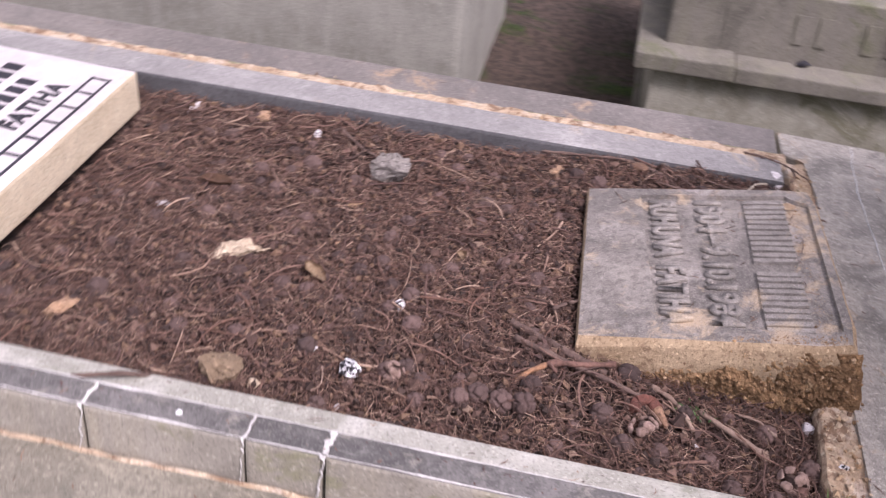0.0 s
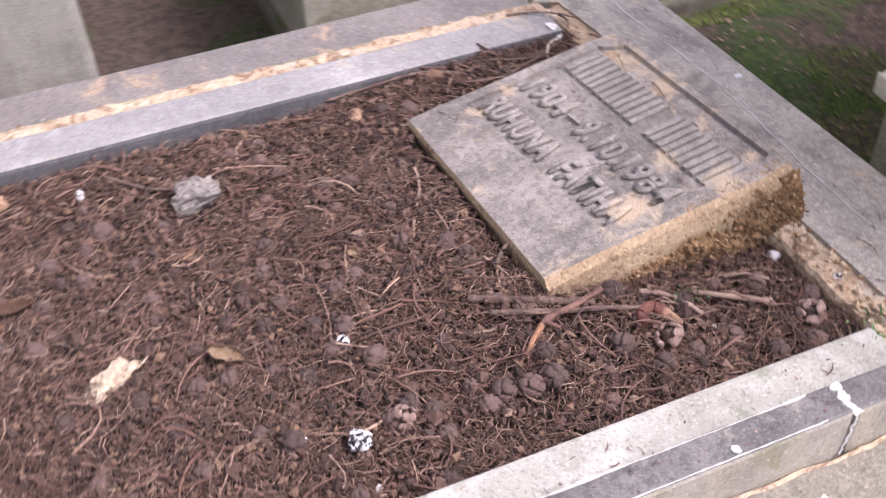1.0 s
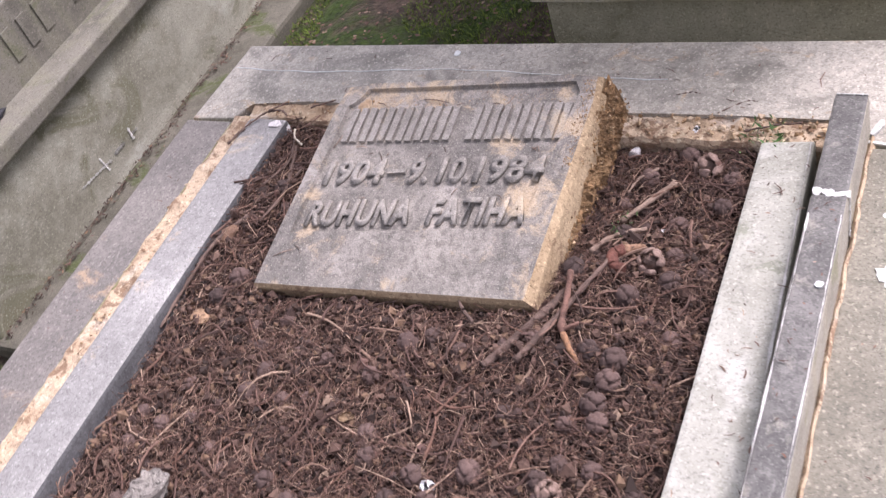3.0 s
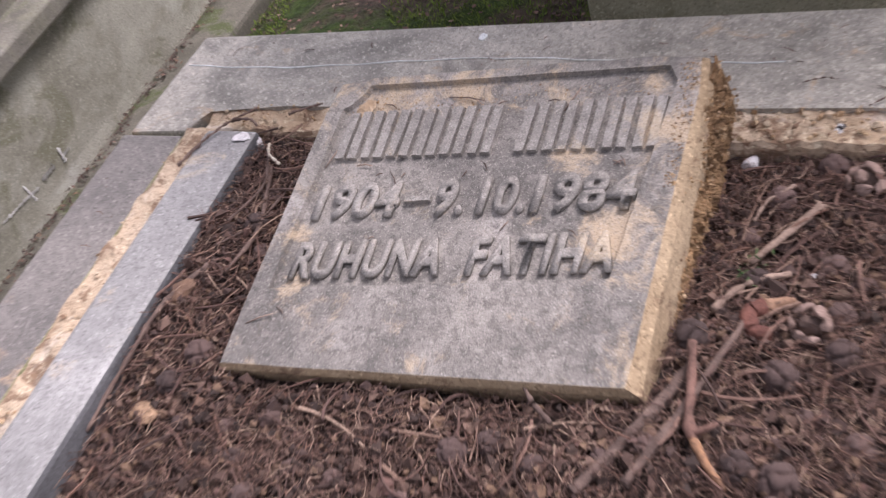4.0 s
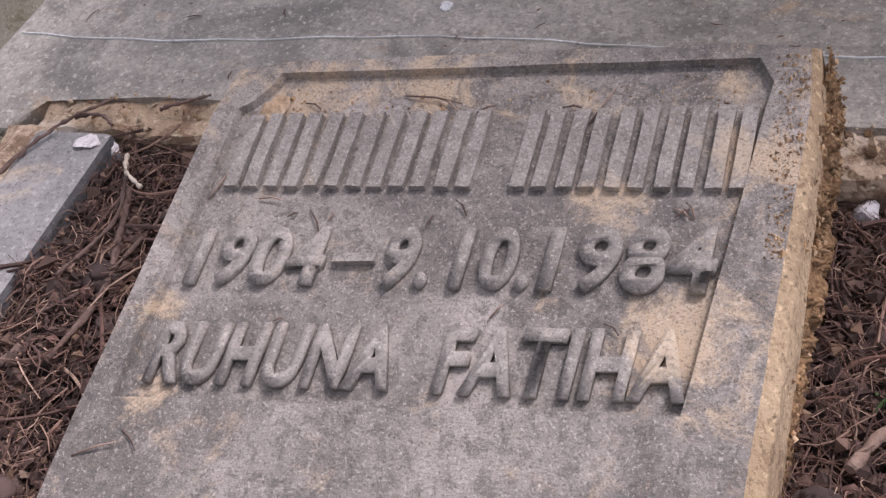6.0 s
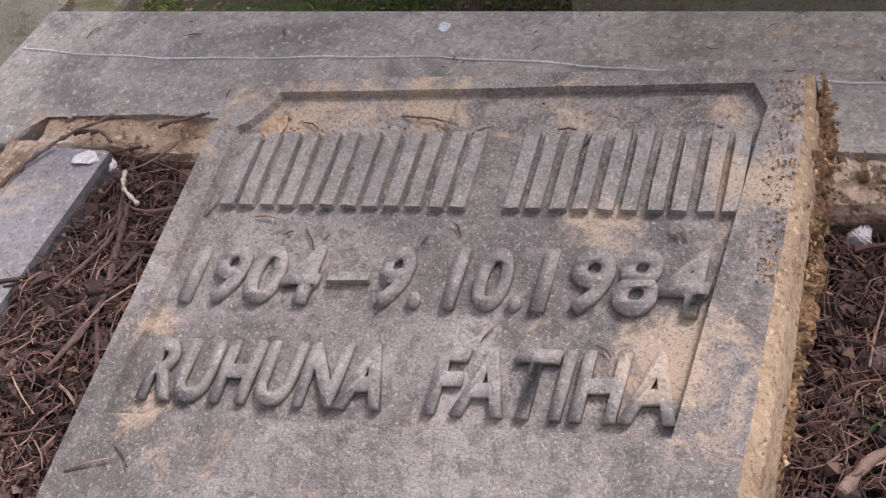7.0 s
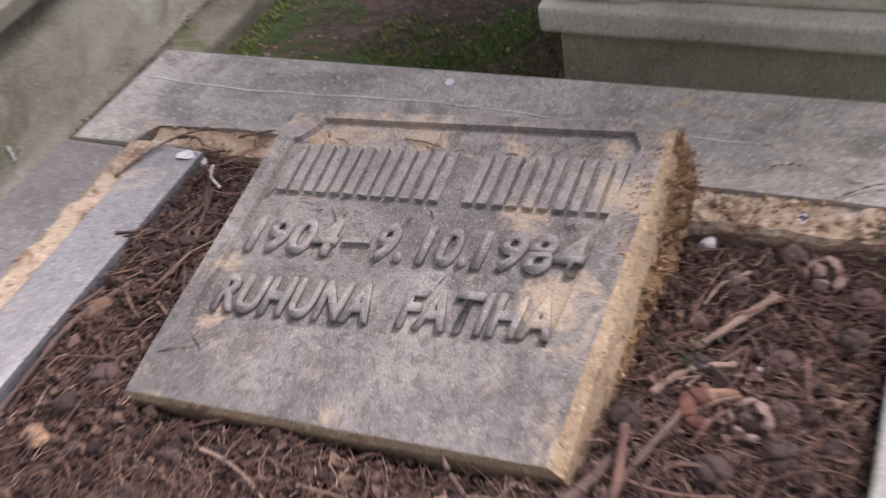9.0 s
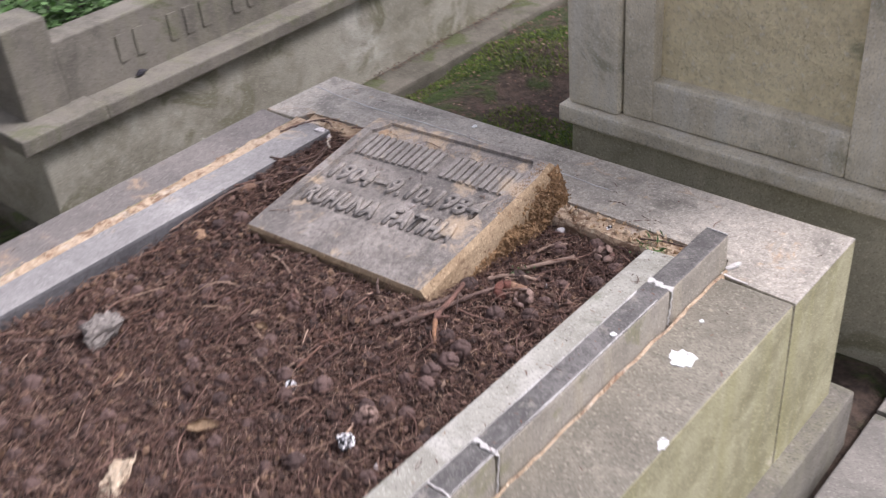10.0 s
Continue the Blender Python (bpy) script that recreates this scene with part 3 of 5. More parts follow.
# ---- earth in the grave ----
def soil_z(x, y):
    p = Vector((x, y, 0))
    z = 0.553 + 0.012 * noise.noise(p * 5) + 0.008 * noise.noise(p * 14 + Vector((3, 1, 0))) + 0.005 * noise.noise(p * 37)
    z += 0.012 * math.exp(-((x + 0.45) ** 2 + (y + 0.55) ** 2) / 0.05)
    z += 0.017 * math.exp(-((x + 0.94) / 0.10) ** 2)
    z += 0.021 * max(0.0, min(1.0, (y + 0.80) / 0.42))
    if y > -0.26:
        z -= 0.006 * (y + 0.26) / 0.06
    return z


def soil():
    bm = bmesh.new()
    nx, ny = 110, 240
    grid = []
    for j in range(ny + 1):
        y = -1.97 + (1.97 - 0.165) * j / ny
        grid.append([bm.verts.new((-0.935 + 0.735 * i / nx, y, soil_z(-0.935 + 0.735 * i / nx, y) + 0.004 * noise.noise(Vector((i * 1.7, j * 1.7, 2))))) for i in range(nx + 1)])
    for a, b in zip(grid, grid[1:]):
        for k in range(nx):
            bm.faces.new((a[k], a[k + 1], b[k + 1], b[k])).smooth = True
    return single("grave_soil", bm, SOIL, "dark brown earth filling the raised grave", "soil", kind="stuff")


soil()

# ---- the fallen inscribed tablet ----
SC = Vector((-0.6173, -0.3342, 0.6380))
E1, E2, E3 = Vector((0.9980, 0.0520, 0.0366)), Vector((-0.0589, 0.9735, 0.2208)), Vector((-0.0242, -0.2225, 0.9746))
STONE = Matrix(((E1.x, E2.x, E3.x, SC.x), (E1.y, E2.y, E3.y, SC.y), (E1.z, E2.z, E3.z, SC.z), (0, 0, 0, 1)))
OUT = [(-0.2160, -0.1570), (0.1620, -0.1600), (0.1960, 0.1600), (-0.1780, 0.1590)]
SPLAY = (0.0, 0.6, 0.1, 0.0)  # how far each corner's foot stands out to the side
tablet = thing("inscribed_tablet", "fallen grey cast-stone tablet with raised lettering, tilted on the earth", "gravestone")
tablet.matrix_basis = STONE


def tablet_body():
    """A thick slab with a sunk field, whose upper corners are notched."""
    bm = bmesh.new()

    def left(y):
        return -0.187 + (y + 0.072) / 0.222 * 0.027

    def right(y):
        return 0.153 + (y + 0.060) / 0.21 * 0.031
    field = [(left(-0.081), -0.081), (right(-0.064) - 0.016, -0.066), (right(-0.050) - 0.008, -0.052), (right(0.126), 0.126), (0.1785, 0.131), (0.172, 0.1325), (0.1695, 0.137), (0.1675, 0.142), (0.164, 0.149), (-0.139, 0.1495), (-0.142, 0.142), (-0.146, 0.137), (-0.151, 0.131), (-0.156, 0.1255), (left(0.121), 0.121)]
    rim = [bm.verts.new((x, y, 0.0)) for x, y in field]
    floor = [bm.verts.new((x * 0.992, y * 0.992 + 0.0004, -0.006)) for x, y in field]
    outer = [bm.verts.new((x, y, 0.0)) for x, y in OUT]
    lip = [bm.verts.new((x + (0.004 if x > 0 else -0.003) + 0.010 * w, y + (0.004 if y > 0 else -0.004), -0.006 - 0.004 * w)) for (x, y), w in zip(OUT, SPLAY)]
    mid = [bm.verts.new((x * 1.02 + 0.022 * w, y * 1.02, -0.05)) for (x, y), w in zip(OUT, SPLAY)]
    base = [bm.verts.new((x * 1.01 + 0.026 * w, y * 1.01, -0.094)) for (x, y), w in zip(OUT, SPLAY)]
    bm.faces.new(floor)
    n = len(field)
    for k in range(n):
        bm.faces.new((floor[k], floor[(k + 1) % n], rim[(k + 1) % n], rim[k]))
    bm.faces.new((outer[0], outer[1], rim[1], rim[0]))
    bm.faces.new([outer[1], outer[2]] + [rim[k] for k in (8, 7, 6, 5, 4, 3, 2, 1)])
    bm.faces.new((outer[2], outer[3], rim[9], rim[8]))
    bm.faces.new([outer[3], outer[0]] + [rim[k] for k in (0, 14, 13, 12, 11, 10, 9)])
    for a, b, m in ((outer, lip, 1), (lip, mid, 1), (mid, base, 1)):
        for k in range(4):
            f = bm.faces.new((a[k], b[k], b[(k + 1) % 4], a[(k + 1) % 4]))
            f.material_index = m
    bm.faces.new(base[::-1]).material_index = 1
    bmesh.ops.triangulate(bm, faces=bm.faces)
    for _ in range(3):
        bmesh.ops.subdivide_edges(bm, edges=[e for e in bm.edges if e.calc_length() > 0.024], cuts=1)
        bmesh.ops.triangulate(bm, faces=[f for f in bm.faces if len(f.verts) > 4])
    bmesh.ops.recalc_face_normals(bm, faces=bm.faces)
    for v in bm.verts:
        side = max(0.0, min(1.0, -v.co.z / 0.02)) if abs(v.co.x) > 0.185 or abs(v.co.y) > 0.155 else 0.0
        amp = 0.0007 + 0.0025 * side
        v.co += noise.noise_vector(v.co * 45) * amp + noise.noise_vector(v.co * 11) * amp
        for cx, cy in (OUT[2], OUT[3]):
            dx, dy = abs(v.co.x - cx), cy + 0.006 - v.co.y
            worn = max(0.0, 0.016 - dx - max(dy, 0.0))
            v.co.x -= math.copysign(worn * 0.55, cx)
            v.co.y -= worn * 0.55
        if v.co.x > 0.13 and v.co.z > -0.02:
            v.co.z -= 0.0022 * max(0.0, noise.noise(v.co * 30 + Vector((4, 0, 0)))) * min(1.0, (v.co.x - 0.13) / 0.03)
    return bm


part("slab", tablet_body(), [SLAB, SLAB_SIDE], tablet, "grey slab with ochre broken sides")


def side_x(y, z):
    """Where the tablet's ragged side stands at a height below its face."""
    v = (y + 0.160) / 0.320
    return 0.1645 + 0.0345 * v + (0.0165 - 0.0105 * v) * min(1.0, -z / 0.05)


def crust():
    """Earth caked on one side of the tablet, thickest towards its upper end."""
    bm = bmesh.new()
    ny, nz = 130, 44
    rows = []
    for j in range(ny + 1):
        v = j / ny
        y = -0.10 + 0.264 * v
        row = []
        for i in range(nz + 1):
            u = i / nz
            z = -0.007 - 0.090 * u
            edge = math.sin(math.pi * min(1.0, 0.08 + u * 0.75)) ** 0.6 * min(1.0, v * 3.0, (1 - v) * 10 + 0.1)
            p = Vector((y * 34, z * 34, 3))
            bulge = 0.008 * v * v + 0.009 * noise.noise(p) - 0.006 * abs(noise.noise(p * 2.3)) + 0.005 * noise.noise(p * 5) + 0.003 * noise.noise(p * 11)
            row.append(bm.verts.new((side_x(y, z) + max(-0.003, bulge) * edge, y + 0.002 * noise.noise(p * 4), z)))
        rows.append(row)
    for a, b in zip(rows, rows[1:]):
        for k in range(nz):
            bm.faces.new((a[k], a[k + 1], b[k + 1], b[k]))
    bmesh.ops.solidify(bm, geom=bm.faces[:], thickness=0.004)
    bmesh.ops.recalc_face_normals(bm, faces=bm.faces)
    return bm


part("caked_earth", crust(), CRUST, tablet, "ochre earth caked on the side of the tablet")


def words(text, height, thick, bevel=0.0008):
    """Letters as a mesh that starts at x = 0, with its width."""
    cu = bpy.data.curves.new("letters", "FONT")
    cu.body, cu.size, cu.extrude, cu.bevel_depth, cu.bevel_resolution, cu.resolution_u = text, 1.0, 0.0, 0.0, 0, 4
    cu.offset = 0.031
    cu.space_character = 1.06
    tmp = new("letters", cu)
    me = tmp.to_mesh()
    bm = bmesh.new()
    bm.from_mesh(me)
    tmp.to_mesh_clear()
    bpy.data.objects.remove(tmp)
    bpy.data.curves.remove(cu)
    bmesh.ops.remove_doubles(bm, verts=bm.verts, dist=0.0005)
    low = [v.co.x for v in bm.verts]
    x0, x1 = min(low), max(low)
    top = max(v.co.y for v in bm.verts)
    faces = bm.faces[:]
    out = bmesh.ops.extrude_face_region(bm, geom=faces)
    for v in out["geom"]:
        if isinstance(v, bmesh.types.BMVert):
            v.co.z += 1.0
    bmesh.ops.recalc_face_normals(bm, faces=bm.faces)
    for v in bm.verts:
        v.co = Vector(((v.co.x - x0) / (x1 - x0), v.co.y / top * height, v.co.z * thick))
    return bm


def set_line(bm, x0, x1, y0, y1, z, slant=0.0):
    """Lays unit-wide letters from (x0, y0) to (x1, y1) on the tablet."""
    for v in bm.verts:
        u, h = v.co.x, v.co.y
        q = Vector((x0 + (x1 - x0) * u + slant * h, y0 + (y1 - y0) * u + h, 0))
        worn = 0.0007 if abs(z) > 0.003 else 0.0003
        drift = noise.noise_vector(q * 170) * worn
        v.co = Vector((q.x + drift.x, q.y + drift.y, z + v.co.z * (1 + 0.22 * noise.noise(q * 40) * (worn > 0.0005)) + drift.z * 0.5))
    return bm


SUNK = -0.0065
spans = [(i * 0.088 + d, i * 0.088 + d + 0.028) for i in range(6) for d in (0.0, 0.042)] + [(0.585 + i * 0.085 + d, 0.585 + i * 0.085 + d + 0.027) for i in range(5) for d in (0.0, 0.040)]
for a, b in spans:
    bar = box(a, b, 0, 0.054, 0, 0.0056, 0.0)
    bmesh.ops.subdivide_edges(bar, edges=bar.edges[:], cuts=2, use_grid_fill=True)
    part("raised_bar", set_line(bar, -0.158, 0.163, 0.0635, 0.0635, SUNK, 0.10), LETTER, tablet)
for text, height, x0, x1, y0, y1 in (("1904", 0.037, -0.166, -0.077, -0.004, -0.001), ("9.", 0.037, -0.040, -0.010, -0.001, 0.000), ("10.", 0.037, 0.004, 0.049, 0.0, 0.001), ("1984", 0.037, 0.055, 0.147, 0.001, 0.003), ("RUHUNA", 0.037, -0.172, -0.019, -0.068, -0.062), ("FATIHA", 0.037, 0.006, 0.138, -0.062, -0.057)):
    part("inscription", set_line(words(text, height, 0.0056), x0, x1, y0, y1, SUNK, 0.12), LETTER, tablet, "raised worn lettering in grey stone")
part("inscription", set_line(box(0, 1, 0.013, 0.0185, 0, 0.0056, 0.0), -0.071, -0.045, -0.001, 0.000, SUNK, 0.12), LETTER, tablet, "raised worn dash in grey stone")

# ---- the white tablet at the other end ----
white = thing("white_tablet", "white marble tablet with black lettering lying on the earth", "gravestone")
white.matrix_basis = pose(-0.635, -1.235, 0.655, 2, 1.0, 180)
part("slab", block([(-0.22, 0.0, -0.07), (0.21, 0.0, -0.07), (0.21, 0.40, -0.07), (-0.22, 0.40, -0.07), (-0.215, 0.004, 0.0), (0.206, 0.004, 0.0), (0.206, 0.396, 0.0), (-0.215, 0.396, 0.0)], 0.006, 5, 0.002, 31, side=1), [TABLET_WHITE, TABLET_SIDE], white)
for name, bars in (("border", [(-0.205, 0.160, 0.022, 0.026), (-0.205, 0.160, 0.050, 0.054)] + [(-0.205 + 0.0512 * i, -0.200 + 0.0512 * i, 0.026, 0.050) for i in range(8)]),):
    for a, b, c, d in bars:
        part("border_bar", box(a, b, c, d, 0.0, 0.0012, 0), BLACK_INK, white)
part("inscription", set_line(words("FATIHA", 0.030, 0.001), -0.04, 0.115, 0.070, 0.070, 0.0005, 0.1), BLACK_INK, white, "black painted word")
for row, (y, spans) in enumerate(((0.118, [(-0.15 + 0.03 * i, -0.13 + 0.03 * i) for i in range(9)]), (0.162, [(-0.16 + 0.032 * i, -0.138 + 0.032 * i) for i in range(10)]), (0.21, [(-0.15 + 0.03 * i, -0.13 + 0.03 * i) for i in range(8)]))):
    for a, b in spans:
        part("text_bar", box(a, b, y, y + 0.027, 0.0, 0.0012, 0), BLACK_INK, white)

# ---- neighbouring tombs ----
SCRAPES = [([(-1.7595, -0.0377, 0.2108), (-1.7595, 0.0241, 0.2041), (-1.7595, 0.0676, 0.1973)], 0.004), ([(-1.7595, 0.0418, 0.2265), (-1.7595, 0.0477, 0.1833)], 0.003), ([(-1.7595, 0.0838, 0.2007), (-1.7595, 0.1225, 0.2007)], 0.006), ([(-1.7595, 0.1525, 0.2187), (-1.7595, 0.1504, 0.1859)], 0.0045), ([(-1.7595, 0.1557, 0.1988), (-1.7595, 0.1736, 0.1978)], 0.003)]
west = thing("lettered_tomb", "weathered concrete tomb with a projecting ledge and a lettered rail", "tomb")
part("base_wall", box(-2.75, -1.762, -0.40, 3.4, 0.05, 0.412, 0.006, 8, 0.004, 41), WALL_WHITE, west, "flaking whitewashed base wall")
for points, w in SCRAPES:
    part("scrape", chipped(points, w, 11, (1, 0, 0)), WHITE_MORTAR, west, "whitish scrape on the base wall")
part("footing", box(-2.8, -1.640, -0.42, 3.4, 0.05, 0.135, 0.012, 14, 0.005, 42), FOOTING, west, "low mossy concrete footing")
part("ledge", box(-2.79, -1.728, -0.447, -0.219, 0.408, 0.450, 0.005, 3, 0.002, 43), CONCRETE_DARK, west, "projecting ledge slab")
part("ledge", box(-2.79, -1.734, -0.216, 3.42, 0.405, 0.443, 0.005, 9, 0.002, 44), CONCRETE_DARK, west, "projecting ledge slab with a dark hole")
part("hole", lump((0.012, 0.022, 0.008), 44, 2), BLACK_INK, west, "dark hole under the rail").matrix_basis = pose(-1.802, -0.06, 0.452)
part("corner_post", box(-1.93, -1.812, -0.382, -0.262, 0.44, 0.672, 0.006, 3, 0.002, 45), CONCRETE_DARK, west, "square concrete corner post")
part("rail", box(-1.90, -1.818, -0.264, 3.3, 0.44, 0.604, 0.005, 9, 0.002, 46), CONCRETE_DARK, west, "concrete rail with worn raised writing")
part("rail", box(-2.6, -1.90, -0.375, -0.285, 0.44, 0.604, 0.005, 4, 0.002, 47), CONCRETE_DARK, west)
for i in range(22):
    if i % 8 in (2, 6):
        continue
    y = -0.10 + i * 0.052
    part("text_bar", box(-1.820, -1.8145, y, y + 0.028, 0.49, 0.56, 0.001), CONCRETE_DARK, west)
part("earth", box(-2.6, -1.88, -0.30, 3.2, 0.43, 0.55, 0.0, 12, 0.012, 48), SOIL, west, "earth inside the rail")

east = thing("panelled_tomb", "tall cement-rendered tomb with a sunk panel, pilasters and a ledge", "tomb")
FY = 0.232
part("base_wall", box(-0.694, 0.085, FY + 0.022, 1.6, 0.05, 0.50, 0.006, 6, 0.003, 51), CEMENT_BASE, east, "darker concrete base")
part("ledge", box(-0.716, 0.105, FY, 1.62, 0.494, 0.530, 0.006, 6, 0.002, 52), CEMENT, east, "projecting ledge")
part("core", box(-0.690, 0.075, FY + 0.060, 1.58, 0.52, 1.40, 0.004, 4, 0.002, 53), RENDER_COAT, east, "sunk panel of rough cement render")
part("pilaster", box(-0.704, -0.582, FY + 0.018, FY + 0.12, 0.531, 1.40, 0.010, 5, 0.002, 54), CEMENT, east, "rounded corner pilaster")
part("pilaster", box(-0.02, 0.08, FY + 0.018, FY + 0.12, 0.531, 1.40, 0.010, 5, 0.002, 55), CEMENT, east)
part("stile", box(-0.579, -0.512, FY + 0.030, FY + 0.075, 0.531, 1.40, 0.005, 5, 0.002, 56), CEMENT, east, "frame stile")
part("stile", box(-0.124, -0.024, FY + 0.030, FY + 0.075, 0.531, 1.40, 0.005, 5, 0.002, 57), CEMENT, east)
part("lower_rail", box(-0.514, -0.122, FY + 0.031, FY + 0.075, 0.531, 0.620, 0.008, 5, 0.002, 58), CEMENT, east, "lower frame rail with a sloping edge")
part("cap", box(-0.74, 0.12, FY - 0.02, 1.64, 1.40, 1.46, 0.008, 4, 0.002, 59), CEMENT, east)

north = thing("plain_tomb", "plain pale concrete tomb with streaked sides", "tomb")
part("wall", block([(-2.7, -2.8, 0.05), (-1.79, -2.8, 0.05), (-1.79, -0.862, 0.05), (-2.7, -0.862, 0.05), (-2.69, -2.8, 1.0), (-1.79, -2.8, 1.0), (-1.79, -0.866, 1.0), (-2.69, -0.866, 1.0)], 0.02, 8, 0.003, 61), CONCRETE, north)
part("cap", box(-2.74, -1.75, -2.84, -0.82, 1.0, 1.06, 0.01, 4, 0.002, 62), CONCRETE, north)

# ---- paving beside the grave ----
path = tagged(new("pavement"), "grey stone paving slabs beside the grave", "pavement", kind="structure")
for j in range(9):
    for i in range(3):
        x, y = 0.05 + i * 0.36, -2.2 + j * 0.29 + (0.11 if i % 2 else 0)
        part("slab", box(x, x + 0.353, y, y + 0.283, 0.12, 0.183 + 0.002 * ((i * 3 + j) % 3), 0.004, 2, 0.001, 70 + i * 9 + j), PAVING, path)

# ---- litter on the grave ----
rng = np.random.default_rng(7)
X0, X1, Y0, Y1 = -0.925, -0.238, -1.62, -0.19


def soil_height(x, y):
    return np.array([soil_z(a, b) for a, b in zip(x, y)])


def on_tablet(x, y, margin=0.0):
    """Whether a place lies under the fallen tablet."""
    d = np.stack([x - SC.x, y - SC.y], -1)
    u = d @ np.array([E1.x, E1.y])
    v = d @ np.array([E2.x, E2.y]) / 0.97
    return (u > -0.205 - margin) & (u < 0.187 + margin) & (v > -0.165 - margin) & (v < 0.165 + margin)


def scatter(n, margin=-0.004):
    x, y = rng.uniform(X0, X1, n), rng.uniform(Y0, Y1, n)
    keep = ~on_tablet(x, y, margin) & ~((x > -0.84) & (x < -0.43) & (y < -1.245))
    return x[keep], y[keep]


def sticks(n, length, radius, bend, tilt, lift, segments=3, sides=3):
    """Many thin bent sticks lying criss-cross on the earth."""
    x, y = scatter(n)
    n = len(x)
    z = soil_height(x, y) + rng.uniform(*lift, n)
    L = rng.uniform(*length, n)
    r = rng.uniform(*radius, n)
    a = rng.uniform(0, 2 * math.pi, n)
    t = rng.normal(0, tilt, n)
    d = np.stack([np.cos(a) * np.cos(t), np.sin(a) * np.cos(t), np.sin(t)], -1)
    side = np.stack([-np.sin(a), np.cos(a), np.zeros(n)], -1)
    up = np.cross(d, side)
    b1, b2 = rng.normal(0, bend, n), rng.normal(0, bend * 0.5, n)
    c = np.stack([x, y, z], -1)
    verts = []
    for k in range(segments + 1):
        u = k / segments - 0.5
        p = c + d * (L * u)[:, None] + side * (b1 * L * (u * u * 4 - 0.5))[:, None] + up * (b2 * L * (u * u * 4 - 0.5))[:, None]
        rr = r * (1.0 - 0.5 * k / segments)
        for j in range(sides):
            w = 2 * math.pi * j / sides
            verts.append(p + side * (rr * math.cos(w))[:, None] + up * (rr * math.sin(w))[:, None])
    m = (segments + 1) * sides
    V = np.stack(verts, 1).reshape(-1, 3)
    pattern = []
    for k in range(segments):
        for j in range(sides):
            j2 = (j + 1) % sides
            pattern.append([k * sides + j, k * sides + j2, (k + 1) * sides + j2, (k + 1) * sides + j])
    F = (np.arange(n)[:, None, None] * m + np.array(pattern)[None]).reshape(-1, 4)
    return V, F


def chips(n, size, flat, lift, strip=None):
    """Many small uneven crumbs and flakes, over the earth or over a level strip."""
    if strip:
        x, y, z = rng.uniform(strip[0], strip[1], n), rng.uniform(strip[2], strip[3], n), np.full(n, strip[4])
    else:
        x, y = scatter(n)
        z = soil_height(x, y)
    n = len(x)
    c = np.stack([x, y, z + rng.uniform(*lift, n)], -1)
    s = rng.uniform(*size, n) * np.exp(rng.normal(0, 0.25, n))
    base = np.array([[1, 0, 0], [0.2, 1, 0.1], [-1, 0.2, 0], [-0.1, -1, 0.1], [0, 0.1, 1], [0.1, 0, -1]])
    p = base[None] * (1 + rng.normal(0, 0.25, (n, 6, 3)))
    p[:, :, 2] *= rng.uniform(*flat, n)[:, None]
    q = rng.normal(size=(n, 4))
    q[:, 1:3] *= 0.45
    q /= np.linalg.norm(q, axis=1)[:, None]
    w, X, Y, Z = q[:, 0], q[:, 1], q[:, 2], q[:, 3]
    R = np.stack([1 - 2 * (Y * Y + Z * Z), 2 * (X * Y - Z * w), 2 * (X * Z + Y * w), 2 * (X * Y + Z * w), 1 - 2 * (X * X + Z * Z), 2 * (Y * Z - X * w), 2 * (X * Z - Y * w), 2 * (Y * Z + X * w), 1 - 2 * (X * X + Y * Y)], -1).reshape(n, 3, 3)
    V = (np.einsum("nij,nkj->nki", R, p) * s[:, None, None] + c[:, None]).reshape(-1, 3)
    pattern = np.array([[0, 1, 4], [1, 2, 4], [2, 3, 4], [3, 0, 4], [1, 0, 5], [2, 1, 5], [3, 2, 5], [0, 3, 5]])
    F = (np.arange(n)[:, None, None] * 6 + pattern[None]).reshape(-1, 3)
    return V, F


soup("needle_litter", *sticks(30000, (0.010, 0.042), (0.00035, 0.00080), 0.22, 0.16, (0.0, 0.013)), NEEDLES, "dry brown cypress needles strewn over the grave earth", "litter")
soup("fine_needles", *sticks(20000, (0.008, 0.026), (0.00025, 0.0005), 0.30, 0.35, (0.004, 0.017)), NEEDLES, "fine curled cypress needles on the grave earth", "litter")
soup("twig_litter", *sticks(1000, (0.03, 0.10), (0.0008, 0.0021), 0.18, 0.10, (0.004, 0.016), 5, 5), NEEDLES, "thin dry twigs strewn over the grave earth", "litter")
soup("earth_crumbs", *chips(24000, (0.0014, 0.0055), (0.6, 1.0), (-0.001, 0.012)), CRUMBS, "dark crumbs of humus on the grave earth", "litter")
soup("bark_flakes", *chips(2600, (0.0025, 0.0065), (0.2, 0.6), (0.0, 0.010)), LEAF_BITS, "brown bark flakes and scale bits on the grave earth", "litter")

soup("mortar_crumbs", *chips(190, (0.0012, 0.0045), (0.4, 0.9), (-0.003, 0.004), (-0.42, -0.16, -0.190, -0.148, 0.598)), MORTAR_BITS, "ochre crumbs of mortar and earth along the end coping", "crumbs")
soup("mortar_crumbs", *chips(70, (0.0010, 0.0034), (0.4, 0.9), (-0.003, 0.004), (-1.00, -0.80, -0.190, -0.148, 0.598)), MORTAR_BITS, "ochre crumbs of mortar at the corner of the kerb", "crumbs")
soup("mortar_crumbs", *chips(170, (0.0008, 0.0026), (0.4, 0.9), (-0.002, 0.003), (-1.036, -0.994, -1.6, -0.2, 0.602)), MORTAR_BITS, "crumbs of sandy mortar beside the marble kerb", "crumbs")


